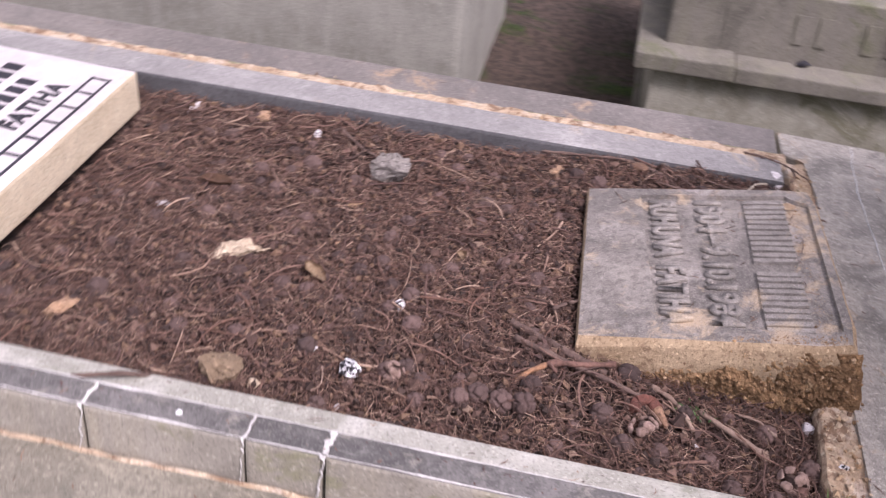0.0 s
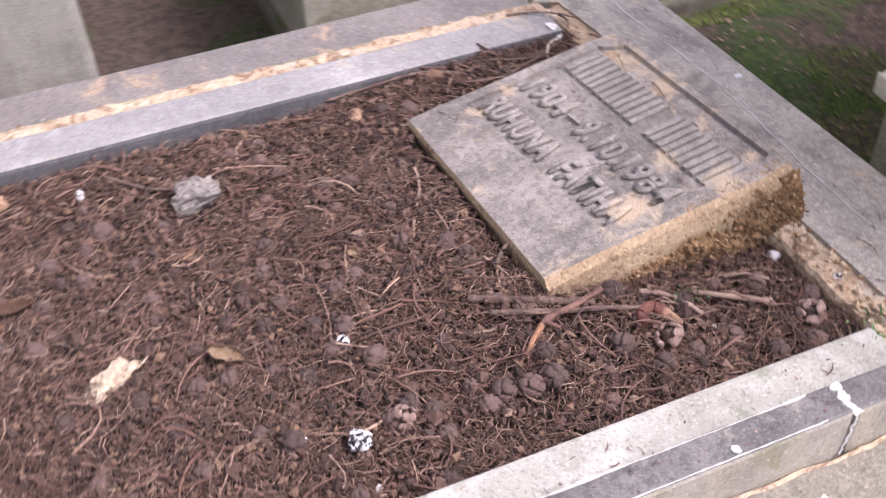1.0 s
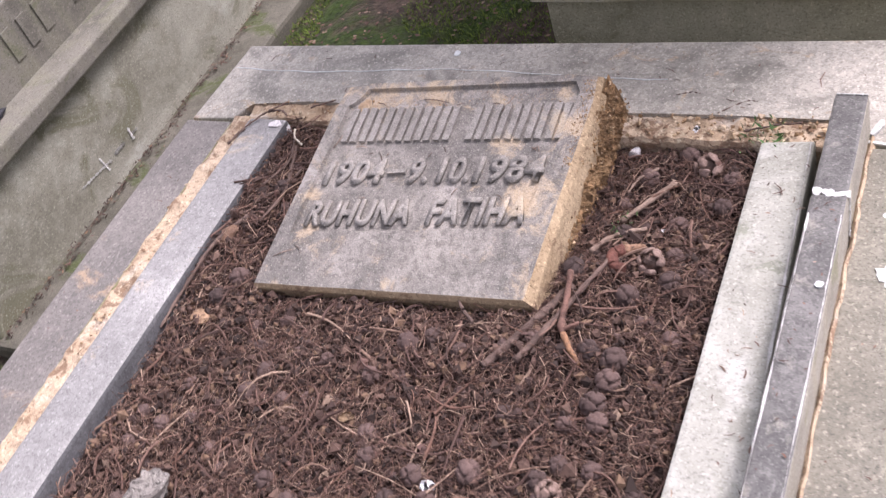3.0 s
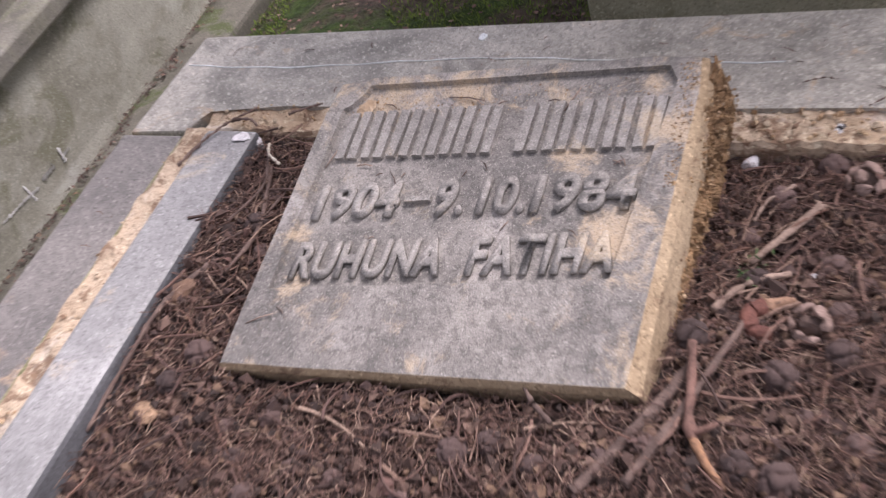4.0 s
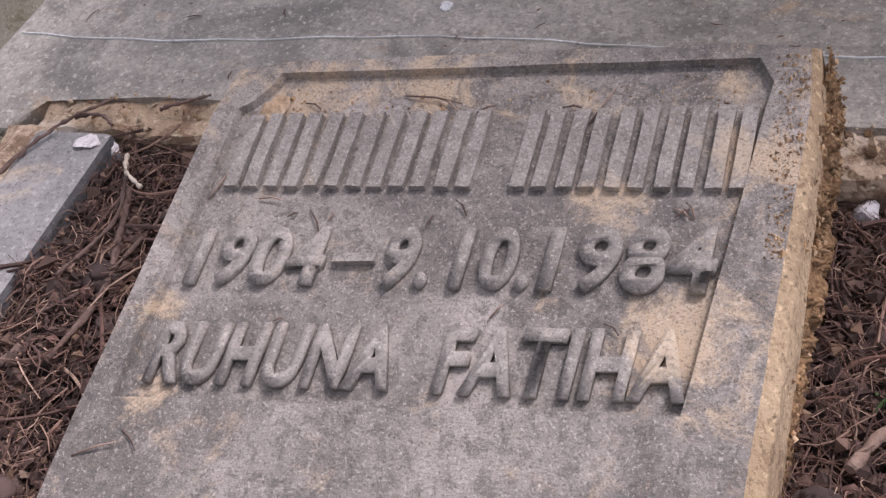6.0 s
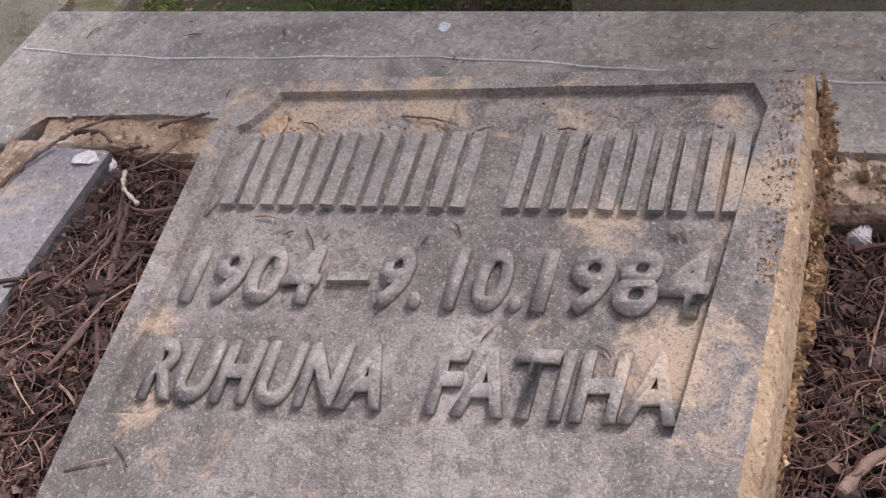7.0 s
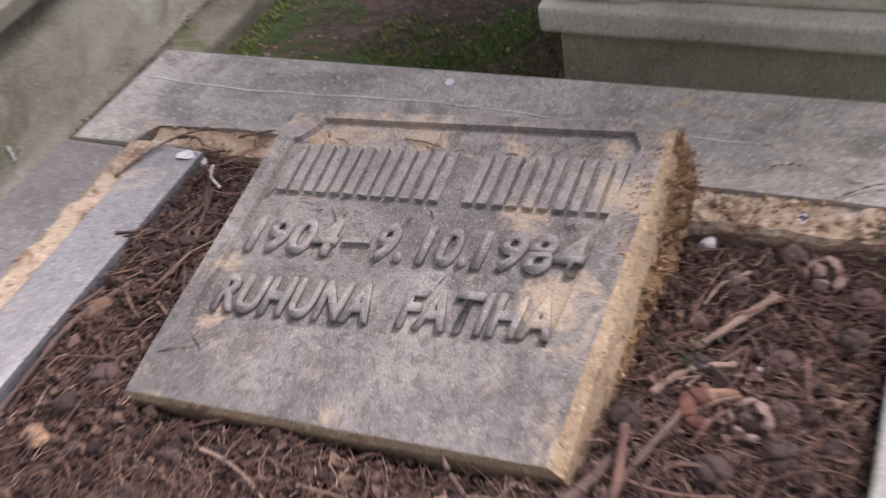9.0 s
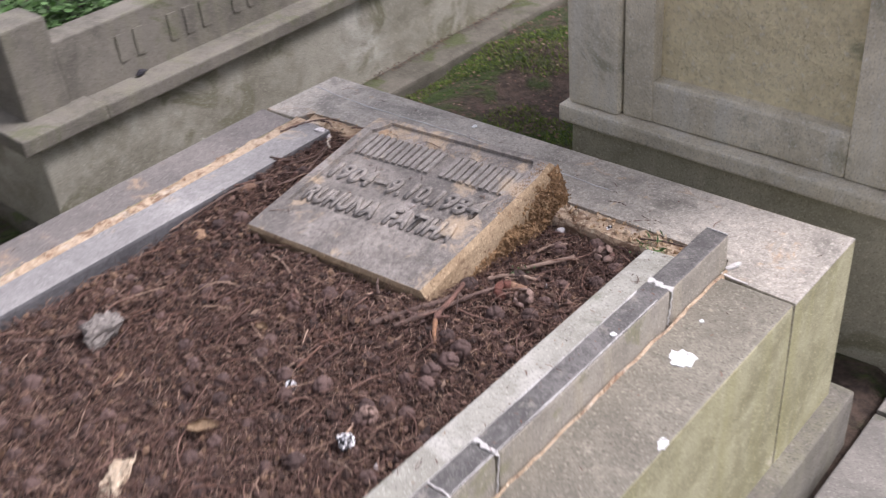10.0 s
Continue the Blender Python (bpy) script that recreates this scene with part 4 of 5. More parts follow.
def cone_mesh(seed, gap=0.16, detail=4):
    """A round cypress cone of a dozen shield-shaped scales."""
    bm = bmesh.new()
    bmesh.ops.create_icosphere(bm, subdivisions=detail, radius=1)
    rnd = random.Random(seed)
    pts = []
    for i in range(12):
        zz = 1 - 2 * (i + 0.5) / 12
        w = i * 2.39996 + rnd.uniform(-0.25, 0.25)
        pts.append(Vector((math.sqrt(1 - zz * zz) * math.cos(w), math.sqrt(1 - zz * zz) * math.sin(w), zz)))
    for v in bm.verts:
        d = sorted((v.co - p).length for p in pts)
        edge = min(1.0, (d[1] - d[0]) / 0.17)
        boss = max(0.0, 1 - d[0] / 0.20)
        v.co *= 1 - gap * (1 - edge) ** 1.5 + 0.05 * boss + 0.09 * noise.noise(v.co * 2.2 + Vector((seed, 0, 0)))
        v.co.z *= 1.08
    for f in bm.faces:
        f.smooth = True
    me = bpy.data.meshes.new("cypress_cone")
    bm.to_mesh(me)
    bm.free()
    me.materials.append(CONE)
    return me


CONES = [cone_mesh(i, 0.34 + 0.07 * i) for i in range(4)]
SEEN = [(-0.874, -0.521), (-0.758, -0.645), (-0.606, -0.594), (-0.505, -0.703), (-0.445, -0.687), (-0.372, -0.677), (-0.361, -0.699), (-0.337, -0.584), (-0.327, -0.604), (-0.320, -0.654), (-0.639, -0.762), (-0.676, -0.748), (-0.798, -0.93), (-0.41, -0.414), (-0.297, -0.412), (-0.37, -0.345),
        (-0.324, -0.204), (-0.264, -0.292), (-0.329, -0.53), (-0.329, -0.556), (-0.355, -0.654), (-0.375, -0.803), (-0.358, -0.525), (-0.285, -0.764), (-0.417, -1.10), (-0.34, -0.44), (-0.86, -0.485)]
crnd = random.Random(11)
spots = list(SEEN)
while len(spots) < 175:
    p = (crnd.uniform(-0.90, -0.26), crnd.uniform(-1.5, -0.24))
    if not on_tablet(np.array([p[0]]), np.array([p[1]]), 0.02)[0] and not (p[1] < -1.21 and -0.86 < p[0] < -0.41) and all((p[0] - q[0]) ** 2 + (p[1] - q[1]) ** 2 > 0.0009 for q in spots):
        spots.append(p)
for i, (x, y) in enumerate(spots):
    r = crnd.uniform(0.0115, 0.0150) if i < len(SEEN) else crnd.uniform(0.008, 0.0135)
    ob = tagged(new("cypress_cone", CONES[i % 4]), "small round brown cypress cone lying on the grave earth", "cone", "cypress cones on the grave")
    ob.matrix_basis = pose(x, y, soil_z(x, y) + r * (0.5 if i < len(SEEN) else 0.25), crnd.uniform(0, 360), crnd.uniform(0, 360), crnd.uniform(0, 360)) @ Matrix.Diagonal((r, r, r, 1))


# ---- loose things on the grave ----
def stick(name, points, r0, r1, material, label, lift=0.006, n=14, wobble=0.0008, seed=0):
    line = spread([(p[0], p[1], (p[2] if len(p) > 2 else soil_z(p[0], p[1]) + lift)) for p in points], n)
    radii = [r0 + (r1 - r0) * i / (n - 1) + 0.0006 * math.sin(i * 2.3 + seed) for i in range(n)]
    return single(name, tube(line, radii, 8, wobble, seed), material, label, "twig")


stick("twig", [(-0.470, -0.565), (-0.435, -0.508), (-0.402, -0.440)], 0.0050, 0.0056, BARK, "thick grey-brown stick under the tablet's corner", 0.008, seed=1)
stick("twig", [(-0.432, -0.556), (-0.404, -0.490), (-0.385, -0.440), (-0.372, -0.400), (-0.366, -0.372)], 0.0040, 0.0022, BARK, "long bent brown twig beside the tablet", 0.014, 18, seed=2)
forked = thing("twig", "reddish twig with an orange stripped fork beside the tablet", "twig")
line = spread([(-0.404, -0.432, soil_z(-0.404, -0.432) + 0.024), (-0.399, -0.468, soil_z(-0.399, -0.468) + 0.020), (-0.395, -0.500, soil_z(-0.395, -0.500) + 0.016), (-0.382, -0.524, soil_z(-0.382, -0.524) + 0.014), (-0.363, -0.545, soil_z(-0.363, -0.545) + 0.008)], 22)
part("bark", tube(line[:14], [0.0036 + 0.0005 * math.sin(i * 1.9) + (0.0012 if 10 < i < 13 else 0) for i in range(14)], 9, 0.0010, 3), BARK_RED, forked)
part("stripped_tip", tube(line[13:], [0.0038 - 0.00012 * i + 0.0004 * math.sin(i * 2.3) for i in range(9)], 9, 0.0010, 4), BARK_ORANGE, forked, "orange stripped tip")
part("fork", tube(spread([line[12], line[12] + Vector((0.010, 0.002, 0.004)), line[12] + Vector((0.018, 0.008, 0.005))], 6), [0.0030, 0.0028, 0.0026, 0.0022, 0.0020, 0.0014], 8, 0.0008, 6), BARK_RED, forked)
stick("twig", [(-0.398, -0.386), (-0.378, -0.355), (-0.345, -0.334)], 0.0034, 0.0024, BARK_PALE, "short pale brown twig on the earth", 0.015, seed=4)
stick("twig", [(-0.378, -0.328), (-0.352, -0.292), (-0.328, -0.258)], 0.0028, 0.0044, BARK_PALE, "thick short brown stick on the earth", 0.014, seed=5)
stick("twig", [(-0.352, -0.243), (-0.372, -0.262), (-0.381, -0.284)], 0.0016, 0.0012, BARK_PALE, "short thin pale twig on the earth", 0.016, seed=18)
stick("twig", [(-0.345, -0.775), (-0.318, -0.768), (-0.300, -0.776)], 0.0012, 0.0008, BARK_PALE, "thin straw-coloured stalk beside the foil ball", 0.014, seed=19)
stick("twig", [(-0.880, -0.905), (-0.850, -0.860), (-0.832, -0.812)], 0.0022, 0.0014, BARK, "thin brown twig beside the rock", 0.012, seed=20)
stick("twig", [(-0.930, -0.585), (-0.926, -0.515), (-0.915, -0.448), (-0.893, -0.392)], 0.0020, 0.0030, BARK, "long thin twig along the marble kerb", 0.010, 18, seed=6)
stick("twig", [(-0.538, -0.475), (-0.520, -0.497), (-0.498, -0.517)], 0.0018, 0.0024, BARK, "thin dark twig against the tablet", 0.020, seed=7)
stick("twig", [(-0.665, -0.975), (-0.648, -0.930), (-0.628, -0.890)], 0.0042, 0.0030, BARK, "dark brown stick half sunk in litter", 0.006, seed=8)
stick("twig", [(-0.527, -0.847), (-0.520, -0.820), (-0.525, -0.790)], 0.0012, 0.0010, BARK, "thin grey twig beside a pale leaf", 0.014, seed=9)
stick("twig", [(-0.890, -0.250), (-0.872, -0.300), (-0.862, -0.345), (-0.868, -0.400)], 0.0028, 0.0020, BARK, "brown twig between kerb and tablet", 0.012, seed=10)
stick("twig", [(-0.905, -0.225), (-0.880, -0.285), (-0.893, -0.340)], 0.0018, 0.0012, BARK, "thin grey twig between kerb and tablet", 0.016, seed=11)
stick("twig", [(-0.852, -0.262), (-0.868, -0.330), (-0.895, -0.370)], 0.0016, 0.0012, BARK, "thin brown twig between kerb and tablet", 0.012, seed=12)
stick("twig", [(-1.004, -0.262, 0.608), (-0.985, -0.222, 0.613), (-0.966, -0.190, 0.612), (-0.950, -0.164, 0.606)], 0.0019, 0.0010, BARK, "knobbly brown twig across the mortar at the corner", n=26, wobble=0.0016, seed=13)
stick("twig", [(-0.905, -0.170, 0.603), (-0.885, -0.164, 0.606), (-0.868, -0.152, 0.604)], 0.0016, 0.0010, BARK, "short dark twig on the mortar", seed=34)
stick("twig", [(-0.846, -0.176, 0.602), (-0.836, -0.160, 0.605), (-0.832, -0.146, 0.604)], 0.0020, 0.0012, BARK, "short dark twig on the mortar", seed=35)
stick("twig", [(-0.893, -0.232), (-0.884, -0.250), (-0.866, -0.262)], 0.0016, 0.0013, BARK_STRAW, "bent straw-white stalk between kerb and tablet", 0.030, seed=36)
stick("twig", [(-0.262, -0.178, 0.601), (-0.225, -0.168, 0.604), (-0.195, -0.160, 0.602)], 0.0016, 0.0010, BARK, "thin dark twig on the end mortar", seed=37)
stick("twig", [(-0.972, -0.187, 0.607), (-0.950, -0.184, 0.608), (-0.938, -0.190, 0.603)], 0.0018, 0.0014, BARK, "short dark twig on the mortar", seed=14)
stick("twig", [(-0.30, -0.150, 0.604), (-0.27, -0.128, 0.605), (-0.255, -0.126, 0.604)], 0.0006, 0.0004, BARK, "thin dark twig on the end coping", seed=15)
stick("twig", [(-0.36, -0.118, 0.603), (-0.345, -0.112, 0.604), (-0.33, -0.113, 0.603)], 0.0007, 0.0005, BARK, "thin dark twig on the end coping", seed=16)
stick("twig", [(-0.262, -0.905), (-0.215, -0.960, 0.618), (-0.172, -1.035, 0.626)], 0.0035, 0.0028, BARK, "grey twig leaning over the marble strip", 0.012, seed=17)

# curved red cone
pts = spread([(-0.350, -0.404, 0.588), (-0.364, -0.402, 0.591), (-0.369, -0.388, 0.593), (-0.355, -0.376, 0.591), (-0.337, -0.366, 0.588)], 44)
cone = thing("red_cone", "curved red-brown cone with a tan gnawed end on the earth", "cone")
part("scaly_body", tube(pts[:31], [(0.0070 - 0.0030 * max(0, 1 - i / 5) ** 2) + 0.0007 * (i % 2) for i in range(31)], 16, 0.0014, 4), RED_CONE, cone)
part("core", tube(pts[30:], [0.0066 - 0.00032 * i + 0.0006 * (i % 2) for i in range(14)], 14, 0.0012, 5), TAN_CONE, cone, "tan gnawed tip")



def open_cone(x, y, r, seed):
    """A dry cone whose pale scales stand open."""
    rnd = random.Random(seed)
    ob = thing("open_cone", "open dry cypress cone with pale pinkish scales on the earth", "cone", "open cones on the grave", at=(x, y, soil_z(x, y) + r * 0.75))
    part("core", lump((r * 0.6, r * 0.6, r * 0.6), seed, 2), BARK, ob)
    for k in range(9):
        w, up = k * 2.4 + rnd.uniform(-0.2, 0.2), rnd.uniform(-0.15, 1.2)
        d = Vector((math.cos(w) * math.cos(up), math.sin(w) * math.cos(up), math.sin(up)))
        bm = lump((r * 0.44, r * 0.38, r * 0.20), seed * 20 + k, 2, 0.4)
        turn = d.to_track_quat("Z", "Y").to_matrix().to_4x4()
        turn.translation = d * r * 0.88
        bm.transform(turn)
        part("scale", bm, CONE_SCALE, ob)


open_cone(-0.322, -0.392, 0.0165, 3)
open_cone(-0.296, -0.226, 0.0175, 4)
open_cone(-0.355, -0.690, 0.0140, 5)

# stones and scraps: name, material, label, place, half sizes, turn, seed
for name, mat, label, x, y, size, turn, seed in (
        ("rock", ROCK, "rough grey rock half sunk in the litter", -0.803, -0.812, (0.044, 0.042, 0.028), 20, 21),
        ("flat_stone", PALE_ROCK, "pale flat limestone piece on the litter", -0.545, -0.960, (0.030, 0.044, 0.012), 10, 22),
        ("tile_shard", ORANGE_ROCK, "orange tile shard on the litter", -0.369, -1.124, (0.016, 0.024, 0.010), 30, 23),
        ("earth_clod", EARTH_CLOD, "brown clod of earth by the marble strip", -0.297, -0.885, (0.026, 0.028, 0.024), 0, 24),
        ("pebble", PALE_ROCK, "small pale pebble on the litter", -0.300, -0.846, (0.009, 0.010, 0.008), 0, 25),
        ("plaster_chip", WHITE_CHIP, "white plaster scrap on the litter", -0.905, -1.165, (0.012, 0.030, 0.005), 60, 26),
        ("plaster_chip", WHITE_CHIP, "small white plaster chip by the tablet", -0.397, -0.200, (0.010, 0.009, 0.009), 30, 27),
        ("plaster_chip", WHITE_CHIP, "small white plaster chip on the litter", -0.330, -0.330, (0.007, 0.005, 0.004), 10, 28),
        ("plaster_chip", WHITE_CHIP, "tiny white chip on the litter", -0.293, -0.741, (0.005, 0.005, 0.005), 0, 29),
        ("plaster_chip", WHITE_CHIP, "pinkish white chip on the litter", -0.634, -1.106, (0.008, 0.012, 0.006), 0, 30),
        ("bark_piece", ORANGE_ROCK, "orange-brown bark piece by the kerb", -0.885, -0.555, (0.016, 0.012, 0.006), 0, 31),
        ("bark_piece", ORANGE_ROCK, "orange-brown bark piece by the kerb", -0.893, -1.043, (0.018, 0.014, 0.010), 0, 32),
        ("bark_piece", BROWN_LEAF, "brown bark piece beside the tablet", -0.905, -0.430, (0.015, 0.018, 0.006), 0, 33),
        ("bark_piece", ORANGE_ROCK, "orange bark scrap on the litter", -0.718, -0.840, (0.006, 0.015, 0.003), 20, 34),
        ("bark_piece", ORANGE_ROCK, "orange bark scrap on the litter", -0.612, -0.834, (0.009, 0.006, 0.004), 20, 35)):
    ob = single(name, jagged(size, seed) if max(size) > 0.02 else lump(size, seed, 3 if max(size) > 0.012 else 2), mat, label, {"rock": "stone", "flat_stone": "stone", "tile_shard": "shard", "earth_clod": "clod", "pebble": "stone", "plaster_chip": "plaster", "bark_piece": "bark"}[name])
    ob.matrix_basis = pose(x, y, soil_z(x, y) + size[2] * 0.55 + 0.004, 8, -6, turn)


def leaf(length, width, curl, seed):
    """A dry curled leaf with a midrib."""
    bm = bmesh.new()
    rows = []
    for i in range(11):
        u = i / 10
        w = width * math.sin(math.pi * min(1, u * 0.97 + 0.03)) ** 0.7
        row = []
        for j in range(7):
            v = j / 6 * 2 - 1
            row.append(bm.verts.new(((u - 0.5) * length, v * w + 0.003 * noise.noise(Vector((u * 5, seed, 0))), curl * (v * v) * w + curl * 0.5 * length * (u - 0.5) ** 2 + 0.0025 * noise.noise(Vector((u * 6, v * 3, seed))))))
        rows.append(row)
    for a, b in zip(rows, rows[1:]):
        for k in range(6):
            bm.faces.new((a[k], a[k + 1], b[k + 1], b[k])).smooth = True
    bmesh.ops.solidify(bm, geom=bm.faces[:], thickness=0.0005)
    bmesh.ops.recalc_face_normals(bm, faces=bm.faces)
    return bm


for mat, label, x, y, size, turn, seed in ((DRY_LEAF, "pale curled dry leaf on the litter", -0.518, -0.838, (0.046, 0.010), 55, 1), (BROWN_LEAF, "brown curled dry leaf on the litter", -0.70, -1.05, (0.05, 0.011), 100, 3), (DRY_LEAF, "small pale dry leaf on the litter", -0.610, -0.655, (0.020, 0.006), 30, 4)):
    ob = single("dry_leaf", leaf(*size, 0.9, seed), mat, label, "leaf")
    ob.matrix_basis = pose(x, y, soil_z(x, y) + 0.013, 6, 5, turn)

for x, y, r, label, seed in ((-0.346, -0.740, 0.0135, "crumpled silver foil ball on the litter", 1), (-0.483, -0.712, 0.0085, "small crumpled silver foil scrap on the litter", 2), (-0.372, -0.795, 0.0060, "tiny crumpled foil scrap on the litter", 3), (-0.322, -0.172, 0.0060, "tiny silver foil scrap on the mortar", 4), (-0.868, -0.945, 0.0070, "small bluish foil scrap on the litter", 5)):
    ob = single("foil_ball", lump((r, r, r * 0.9), 50 + seed, 3, 0.9, 7), FOIL, label, "foil")
    ob.matrix_basis = pose(x, y, (soil_z(x, y) + r * 0.9 + 0.003) if y < -0.18 else 0.594, 20, 40, 70)


def sprig(points, n, size, seed):
    """A small green sprig of many narrow leaves."""
    rnd = random.Random(seed)
    bm = bmesh.new()
    for _ in range(n):
        p = Vector(rnd.choice(points)) + Vector((rnd.gauss(0, 1), rnd.gauss(0, 1), abs(rnd.gauss(0, 1)))) * size
        d = Vector((rnd.gauss(0, 1), rnd.gauss(0, 1), rnd.uniform(0.2, 1.2))).normalized() * size * rnd.uniform(0.8, 2.0)
        s = d.cross(Vector((rnd.gauss(0, 1), rnd.gauss(0, 1), 1))).normalized() * size * 0.16
        bm.faces.new([bm.verts.new(q) for q in (p - s * 0.4, p + d * 0.5 - s, p + d, p + d * 0.5 + s)])
    return bm


single("green_sprig", sprig([(-0.245, -0.182, 0.590), (-0.225, -0.188, 0.592)], 60, 0.009, 3), GREENERY, "small green weed at the end of the marble strip", "weed")
single("green_sprig", sprig([(-0.372, -0.330, 0.575), (-0.380, -0.345, 0.578)], 26, 0.007, 4), GREENERY, "small green weed beside the tablet", "weed")
# earth and twigs lodged on the tablet
single("dry_leaf", jagged((0.016, 0.010, 0.0022), 9), DRY_LEAF, "crumpled tan leaf in the tablet's upper corner", "leaf").matrix_basis = STONE @ pose(-0.140, 0.121, -0.0035, 4, -4, 35)
nrnd = random.Random(5)
spots = [(-0.05, 0.132, -0.01, 0.124), (-0.028, 0.130, -0.012, 0.119), (-0.118, 0.128, -0.105, 0.122), (0.070, 0.108, 0.084, 0.134), (-0.094, 0.048, -0.082, 0.028), (-0.20, -0.118, -0.172, -0.108), (-0.172, -0.10, -0.158, -0.112), (-0.168, 0.055, -0.155, 0.082), (-0.152, 0.088, -0.148, 0.066), (-0.132, 0.056, -0.114, 0.054), (0.000, 0.118, 0.012, 0.122)]
spots += [(x, y, x + nrnd.uniform(-0.012, 0.012), y + nrnd.uniform(-0.010, 0.010)) for x, y in ((nrnd.uniform(-0.15, 0.14), nrnd.choice((0.052, 0.046, -0.018, -0.024, 0.120))) for _ in range(12))]
for k, (x0, y0, x1, y1) in enumerate(spots):
    a, b = STONE @ Vector((x0, y0, 0.001 if y0 < -0.08 else -0.0045)), STONE @ Vector((x1, y1, 0.003 if y0 < -0.08 else -0.003))
    single("needle", tube([a, (a + b) / 2 + Vector((0.001, 0.001, 0.001)), b], [0.0005, 0.0007, 0.0004], 5), BARK_PALE if k % 2 else BARK, "dry needle lying on the tablet", "needle", "needles on the tablet")


def crumbs_at(points, size):
    """Angular crumbs at the given places of the tablet."""
    n = len(points)
    base = np.array([[1, 0, 0], [0.2, 1, 0.1], [-1, 0.2, 0], [-0.1, -1, 0.1], [0, 0.1, 1], [0.1, 0, -1]])
    p = (base[None] * (1 + rng.normal(0, 0.35, (n, 6, 3)))) * (rng.uniform(*size, n) * np.exp(rng.normal(0, 0.35, n)))[:, None, None] + points[:, None]
    pattern = np.array([[0, 1, 4], [1, 2, 4], [2, 3, 4], [3, 0, 4], [1, 0, 5], [2, 1, 5], [3, 2, 5], [0, 3, 5]])
    V = p.reshape(-1, 3) @ np.array(STONE.to_3x3()).T + np.array(STONE.translation)
    return V, (np.arange(n)[:, None, None] * 6 + pattern[None]).reshape(-1, 3)


y, z = rng.uniform(-0.06, 0.166, 900), rng.uniform(-0.092, -0.010, 900)
x = np.array([side_x(a, b) for a, b in zip(y, z)]) + rng.uniform(-0.002, 0.006, 900) * np.clip((y + 0.10) * 4, 0, 1)
soup("earth_crumbs", *crumbs_at(np.stack([x, y, z], -1), (0.0006, 0.0017)), EARTH_BITS, "ochre and brown crumbs of earth stuck to the tablet's side", "crumbs")
y = rng.uniform(0.02, 0.150, 420)
x = 0.188 + (y - 0.09) * 0.10 - np.abs(rng.normal(0, 0.012, 420))
soup("earth_crumbs", *crumbs_at(np.stack([x, y, np.where(x > 0.172, 0.0004, -0.0055)], -1), (0.0003, 0.0009)), EARTH_BITS, "ochre crumbs of earth on the tablet's rim", "crumbs")
x, y = rng.uniform(-0.16, 0.16, 260), rng.normal(0.128, 0.008, 260)
soup("earth_crumbs", *crumbs_at(np.stack([x, np.minimum(y, 0.142), np.full(260, -0.0056)], -1), (0.0003, 0.0008)), EARTH_BITS, "fine ochre crumbs along the tablet's upper rim", "crumbs")


# ---- growth round the graves ----
def tufts(n, area, size, seed, material, name, label, flat=False, keep=None):
    r = np.random.default_rng(seed)
    x, y = r.uniform(area[0], area[1], n), r.uniform(area[2], area[3], n)
    k = np.array([noise.noise(Vector((a * 2.6, b * 2.6, 8))) > (keep if keep is not None else -9) for a, b in zip(x, y)])
    x, y = x[k], y[k]
    n = len(x)
    z = np.array([ground_z(a, b) for a, b in zip(x, y)])
    a = r.uniform(0, 2 * math.pi, n)
    s = r.uniform(*size, n)
    up = r.uniform(0.0, 0.35, n) if flat else r.uniform(0.5, 1.4, n)
    d = np.stack([np.cos(a), np.sin(a), up], -1) * s[:, None]
    w = np.stack([-np.sin(a), np.cos(a), np.zeros(n)], -1) * (s * (0.35 if flat else 0.16))[:, None]
    c = np.stack([x, y, z + (0.004 if flat else 0)], -1)
    V = np.stack([c - w * 0.4, c + d * 0.5 - w, c + d, c + d * 0.5 + w], 1).reshape(-1, 3)
    F = np.arange(n * 4).reshape(-1, 4)
    return soup(name, V, F, material, label, "litter" if flat else "moss")


tufts(80000, (-1.63, -0.7, 0.05, 2.6), (0.004, 0.011), 1, MOSS, "moss", "green moss tufts on the earth between tombs", keep=0.06)
tufts(16000, (-1.80, -1.15, -0.95, -0.42), (0.004, 0.011), 2, MOSS, "moss", "green moss tufts on the earth beside the grave", keep=-0.02)
tufts(3000, (-1.63, -0.7, 0.05, 2.6), (0.005, 0.015), 3, LEAF_BITS, "fallen_leaves", "brown fallen leaf bits on the earth between tombs", True)
tufts(1100, (-1.80, -1.15, -0.95, -0.42), (0.007, 0.020), 4, LEAF_BITS, "fallen_leaves", "brown fallen leaf bits on the earth beside the grave", True)


def wall_dirt(n, seed):
    """Leaf bits and earth gathered where the base wall meets its footing."""
    r = np.random.default_rng(seed)
    y = r.uniform(-0.40, 1.4, n)
    x = -1.755 + np.abs(r.normal(0, 0.014, n)) * (0.7 + 0.6 * np.sin(y * 9.0) ** 2)
    a, s = r.uniform(0, 2 * math.pi, n), r.uniform(0.002, 0.007, n)
    c = np.stack([x, y, 0.137 + r.uniform(0, 0.012, n)], -1)
    d = np.stack([np.cos(a), np.sin(a), r.uniform(-0.3, 0.5, n)], -1) * s[:, None]
    w = np.stack([-np.sin(a), np.cos(a), r.uniform(-0.3, 0.3, n)], -1) * (s * 0.4)[:, None]
    V = np.stack([c - d, c - w, c + d, c + w], 1).reshape(-1, 3)
    return soup("fallen_leaves", V, np.arange(n * 4).reshape(-1, 4), CRUMBS, "brown leaf bits and earth along the foot of the tomb wall", "litter")


wall_dirt(900, 9)


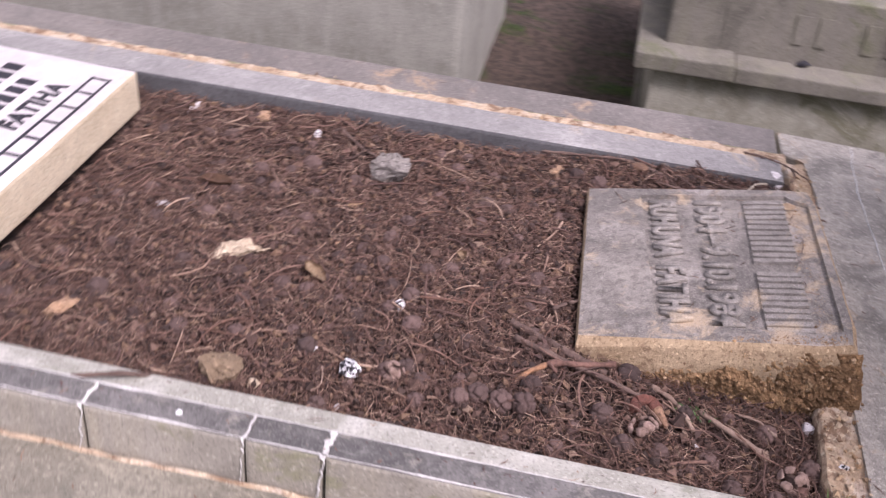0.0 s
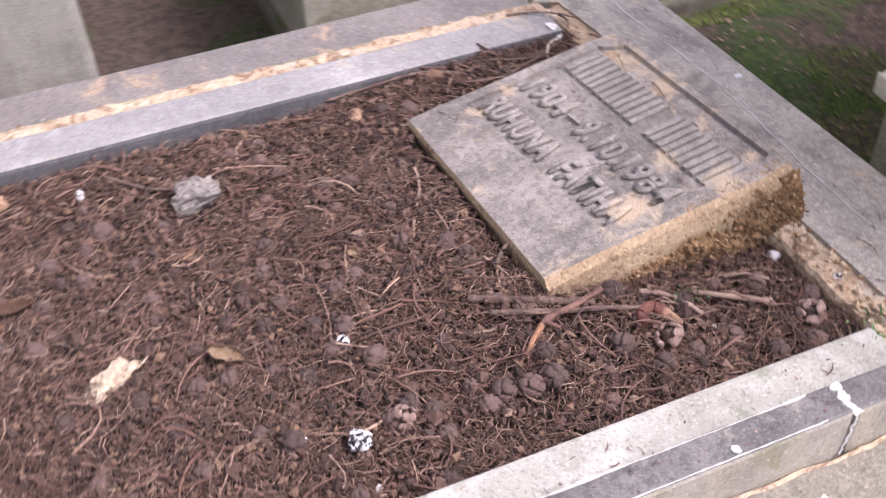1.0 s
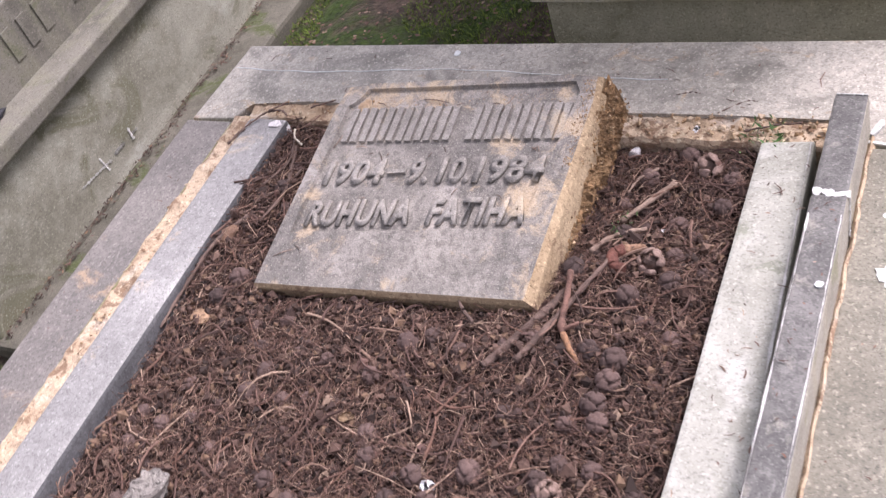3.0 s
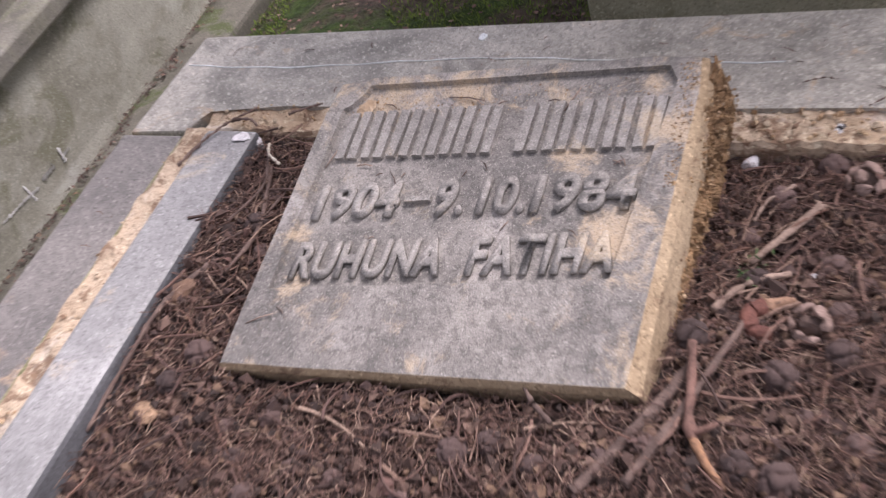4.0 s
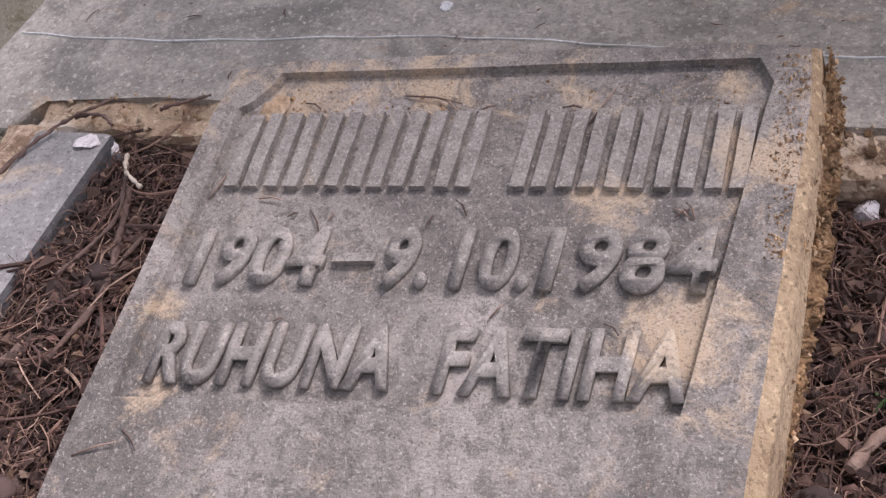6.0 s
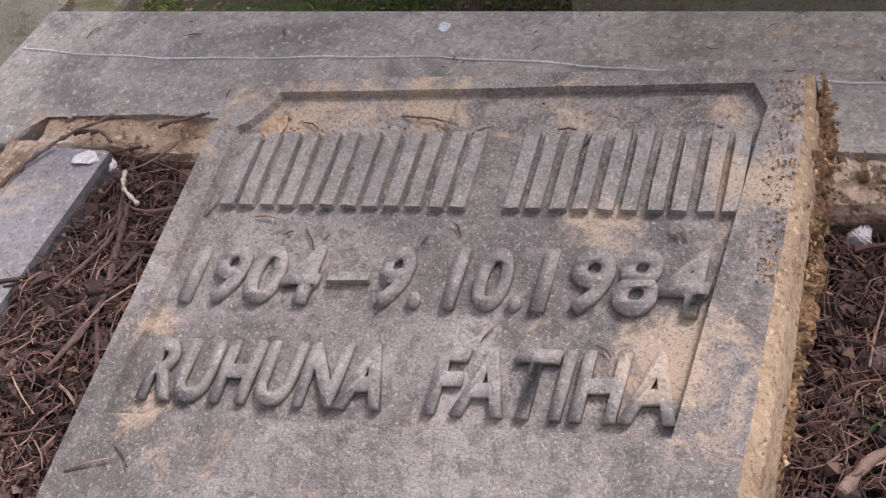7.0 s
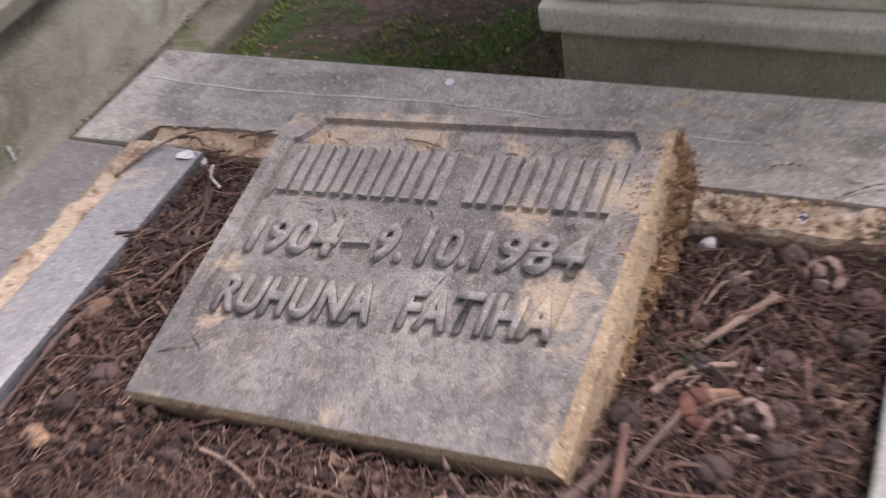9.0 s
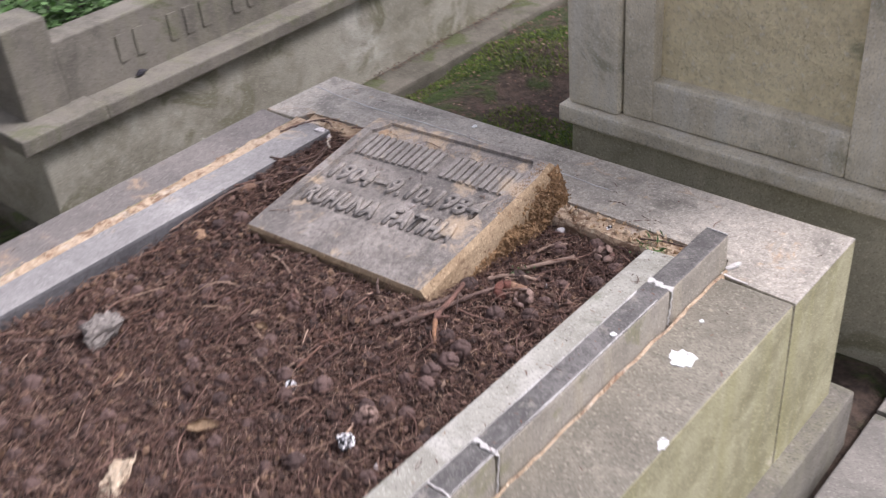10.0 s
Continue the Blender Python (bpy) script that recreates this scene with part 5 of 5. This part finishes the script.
def plant(x, y, z, n, spreadr, height, seed, label):
    rnd = random.Random(seed)
    bm = bmesh.new()
    for _ in range(n):
        w, q = rnd.uniform(0, 2 * math.pi), spreadr * math.sqrt(rnd.random())
        p = Vector((x + q * math.cos(w), y + 1.6 * q * math.sin(w), z + height * rnd.random() * (1.1 - q / spreadr * 0.6)))
        d = Vector((rnd.gauss(0, 1), rnd.gauss(0, 1), rnd.uniform(-0.2, 0.8))).normalized() * rnd.uniform(0.014, 0.034)
        s = d.cross(Vector((rnd.gauss(0, 0.4), rnd.gauss(0, 0.4), 1))).normalized() * d.length * 0.28
        bm.faces.new([bm.verts.new(v) for v in (p, p + d * 0.45 - s, p + d, p + d * 0.45 + s)])
    return single("green_plant", bm, GREENERY, label, "plant")


plant(-2.03, -0.12, 0.55, 1500, 0.13, 0.13, 5, "leafy green plant growing inside the lettered tomb")
plant(-2.10, 0.45, 0.55, 900, 0.14, 0.07, 6, "low green plant growing inside the lettered tomb")


# ---- flecks and needles on the stone edges ----
def flecks(n, area, z, length, seed, name, label):
    r = np.random.default_rng(seed)
    x, y = r.uniform(area[0], area[1], n), r.uniform(area[2], area[3], n)
    a = r.uniform(0, 2 * math.pi, n)
    L = r.uniform(*length, n) * np.exp(r.normal(0, 0.5, n)) * 0.75
    w = r.uniform(0.0003, 0.0007, n)
    zz = z(x, y)
    V = []
    for u, q in ((-0.5, -1), (0.0, -1.5), (0.5, -0.6), (0.5, 0.6), (0.0, 1.5), (-0.5, 1)):
        bend = (u * u * 4 - 0.5) * L * 0.12
        V.append(np.stack([x + np.cos(a) * L * u - np.sin(a) * (w * q + bend), y + np.sin(a) * L * u + np.cos(a) * (w * q + bend), zz + 0.0012], -1))
    V = np.stack(V, 1).reshape(-1, 3)
    return soup(name, V, np.arange(n * 6).reshape(-1, 6), NEEDLES, label, "litter")


flecks(80, (-0.226, -0.162, -1.5, -0.21), lambda x, y: 0.607 + (x + 0.231) * 0.145, (0.003, 0.014), 21, "dry_flecks", "dry brown flecks and needles on the marble strip")
flecks(60, (-0.108, -0.006, -1.5, -0.02), lambda x, y: np.full(len(x), 0.6008), (0.002, 0.010), 22, "dry_flecks", "dry brown flecks on the side coping")
flecks(60, (-1.05, -0.13, -0.145, -0.01), lambda x, y: np.full(len(x), 0.6008), (0.002, 0.012), 23, "dry_flecks", "dry brown flecks on the end coping")
flecks(60, (-0.149, -0.122, -1.5, -0.21), lambda x, y: np.full(len(x), 0.6612), (0.002, 0.008), 24, "dry_flecks", "dry brown flecks on the dark kerb")
flecks(30, (-1.11, -1.02, -1.5, -0.20), lambda x, y: np.full(len(x), 0.6012), (0.002, 0.010), 25, "dry_flecks", "dry brown flecks on the stained coping")
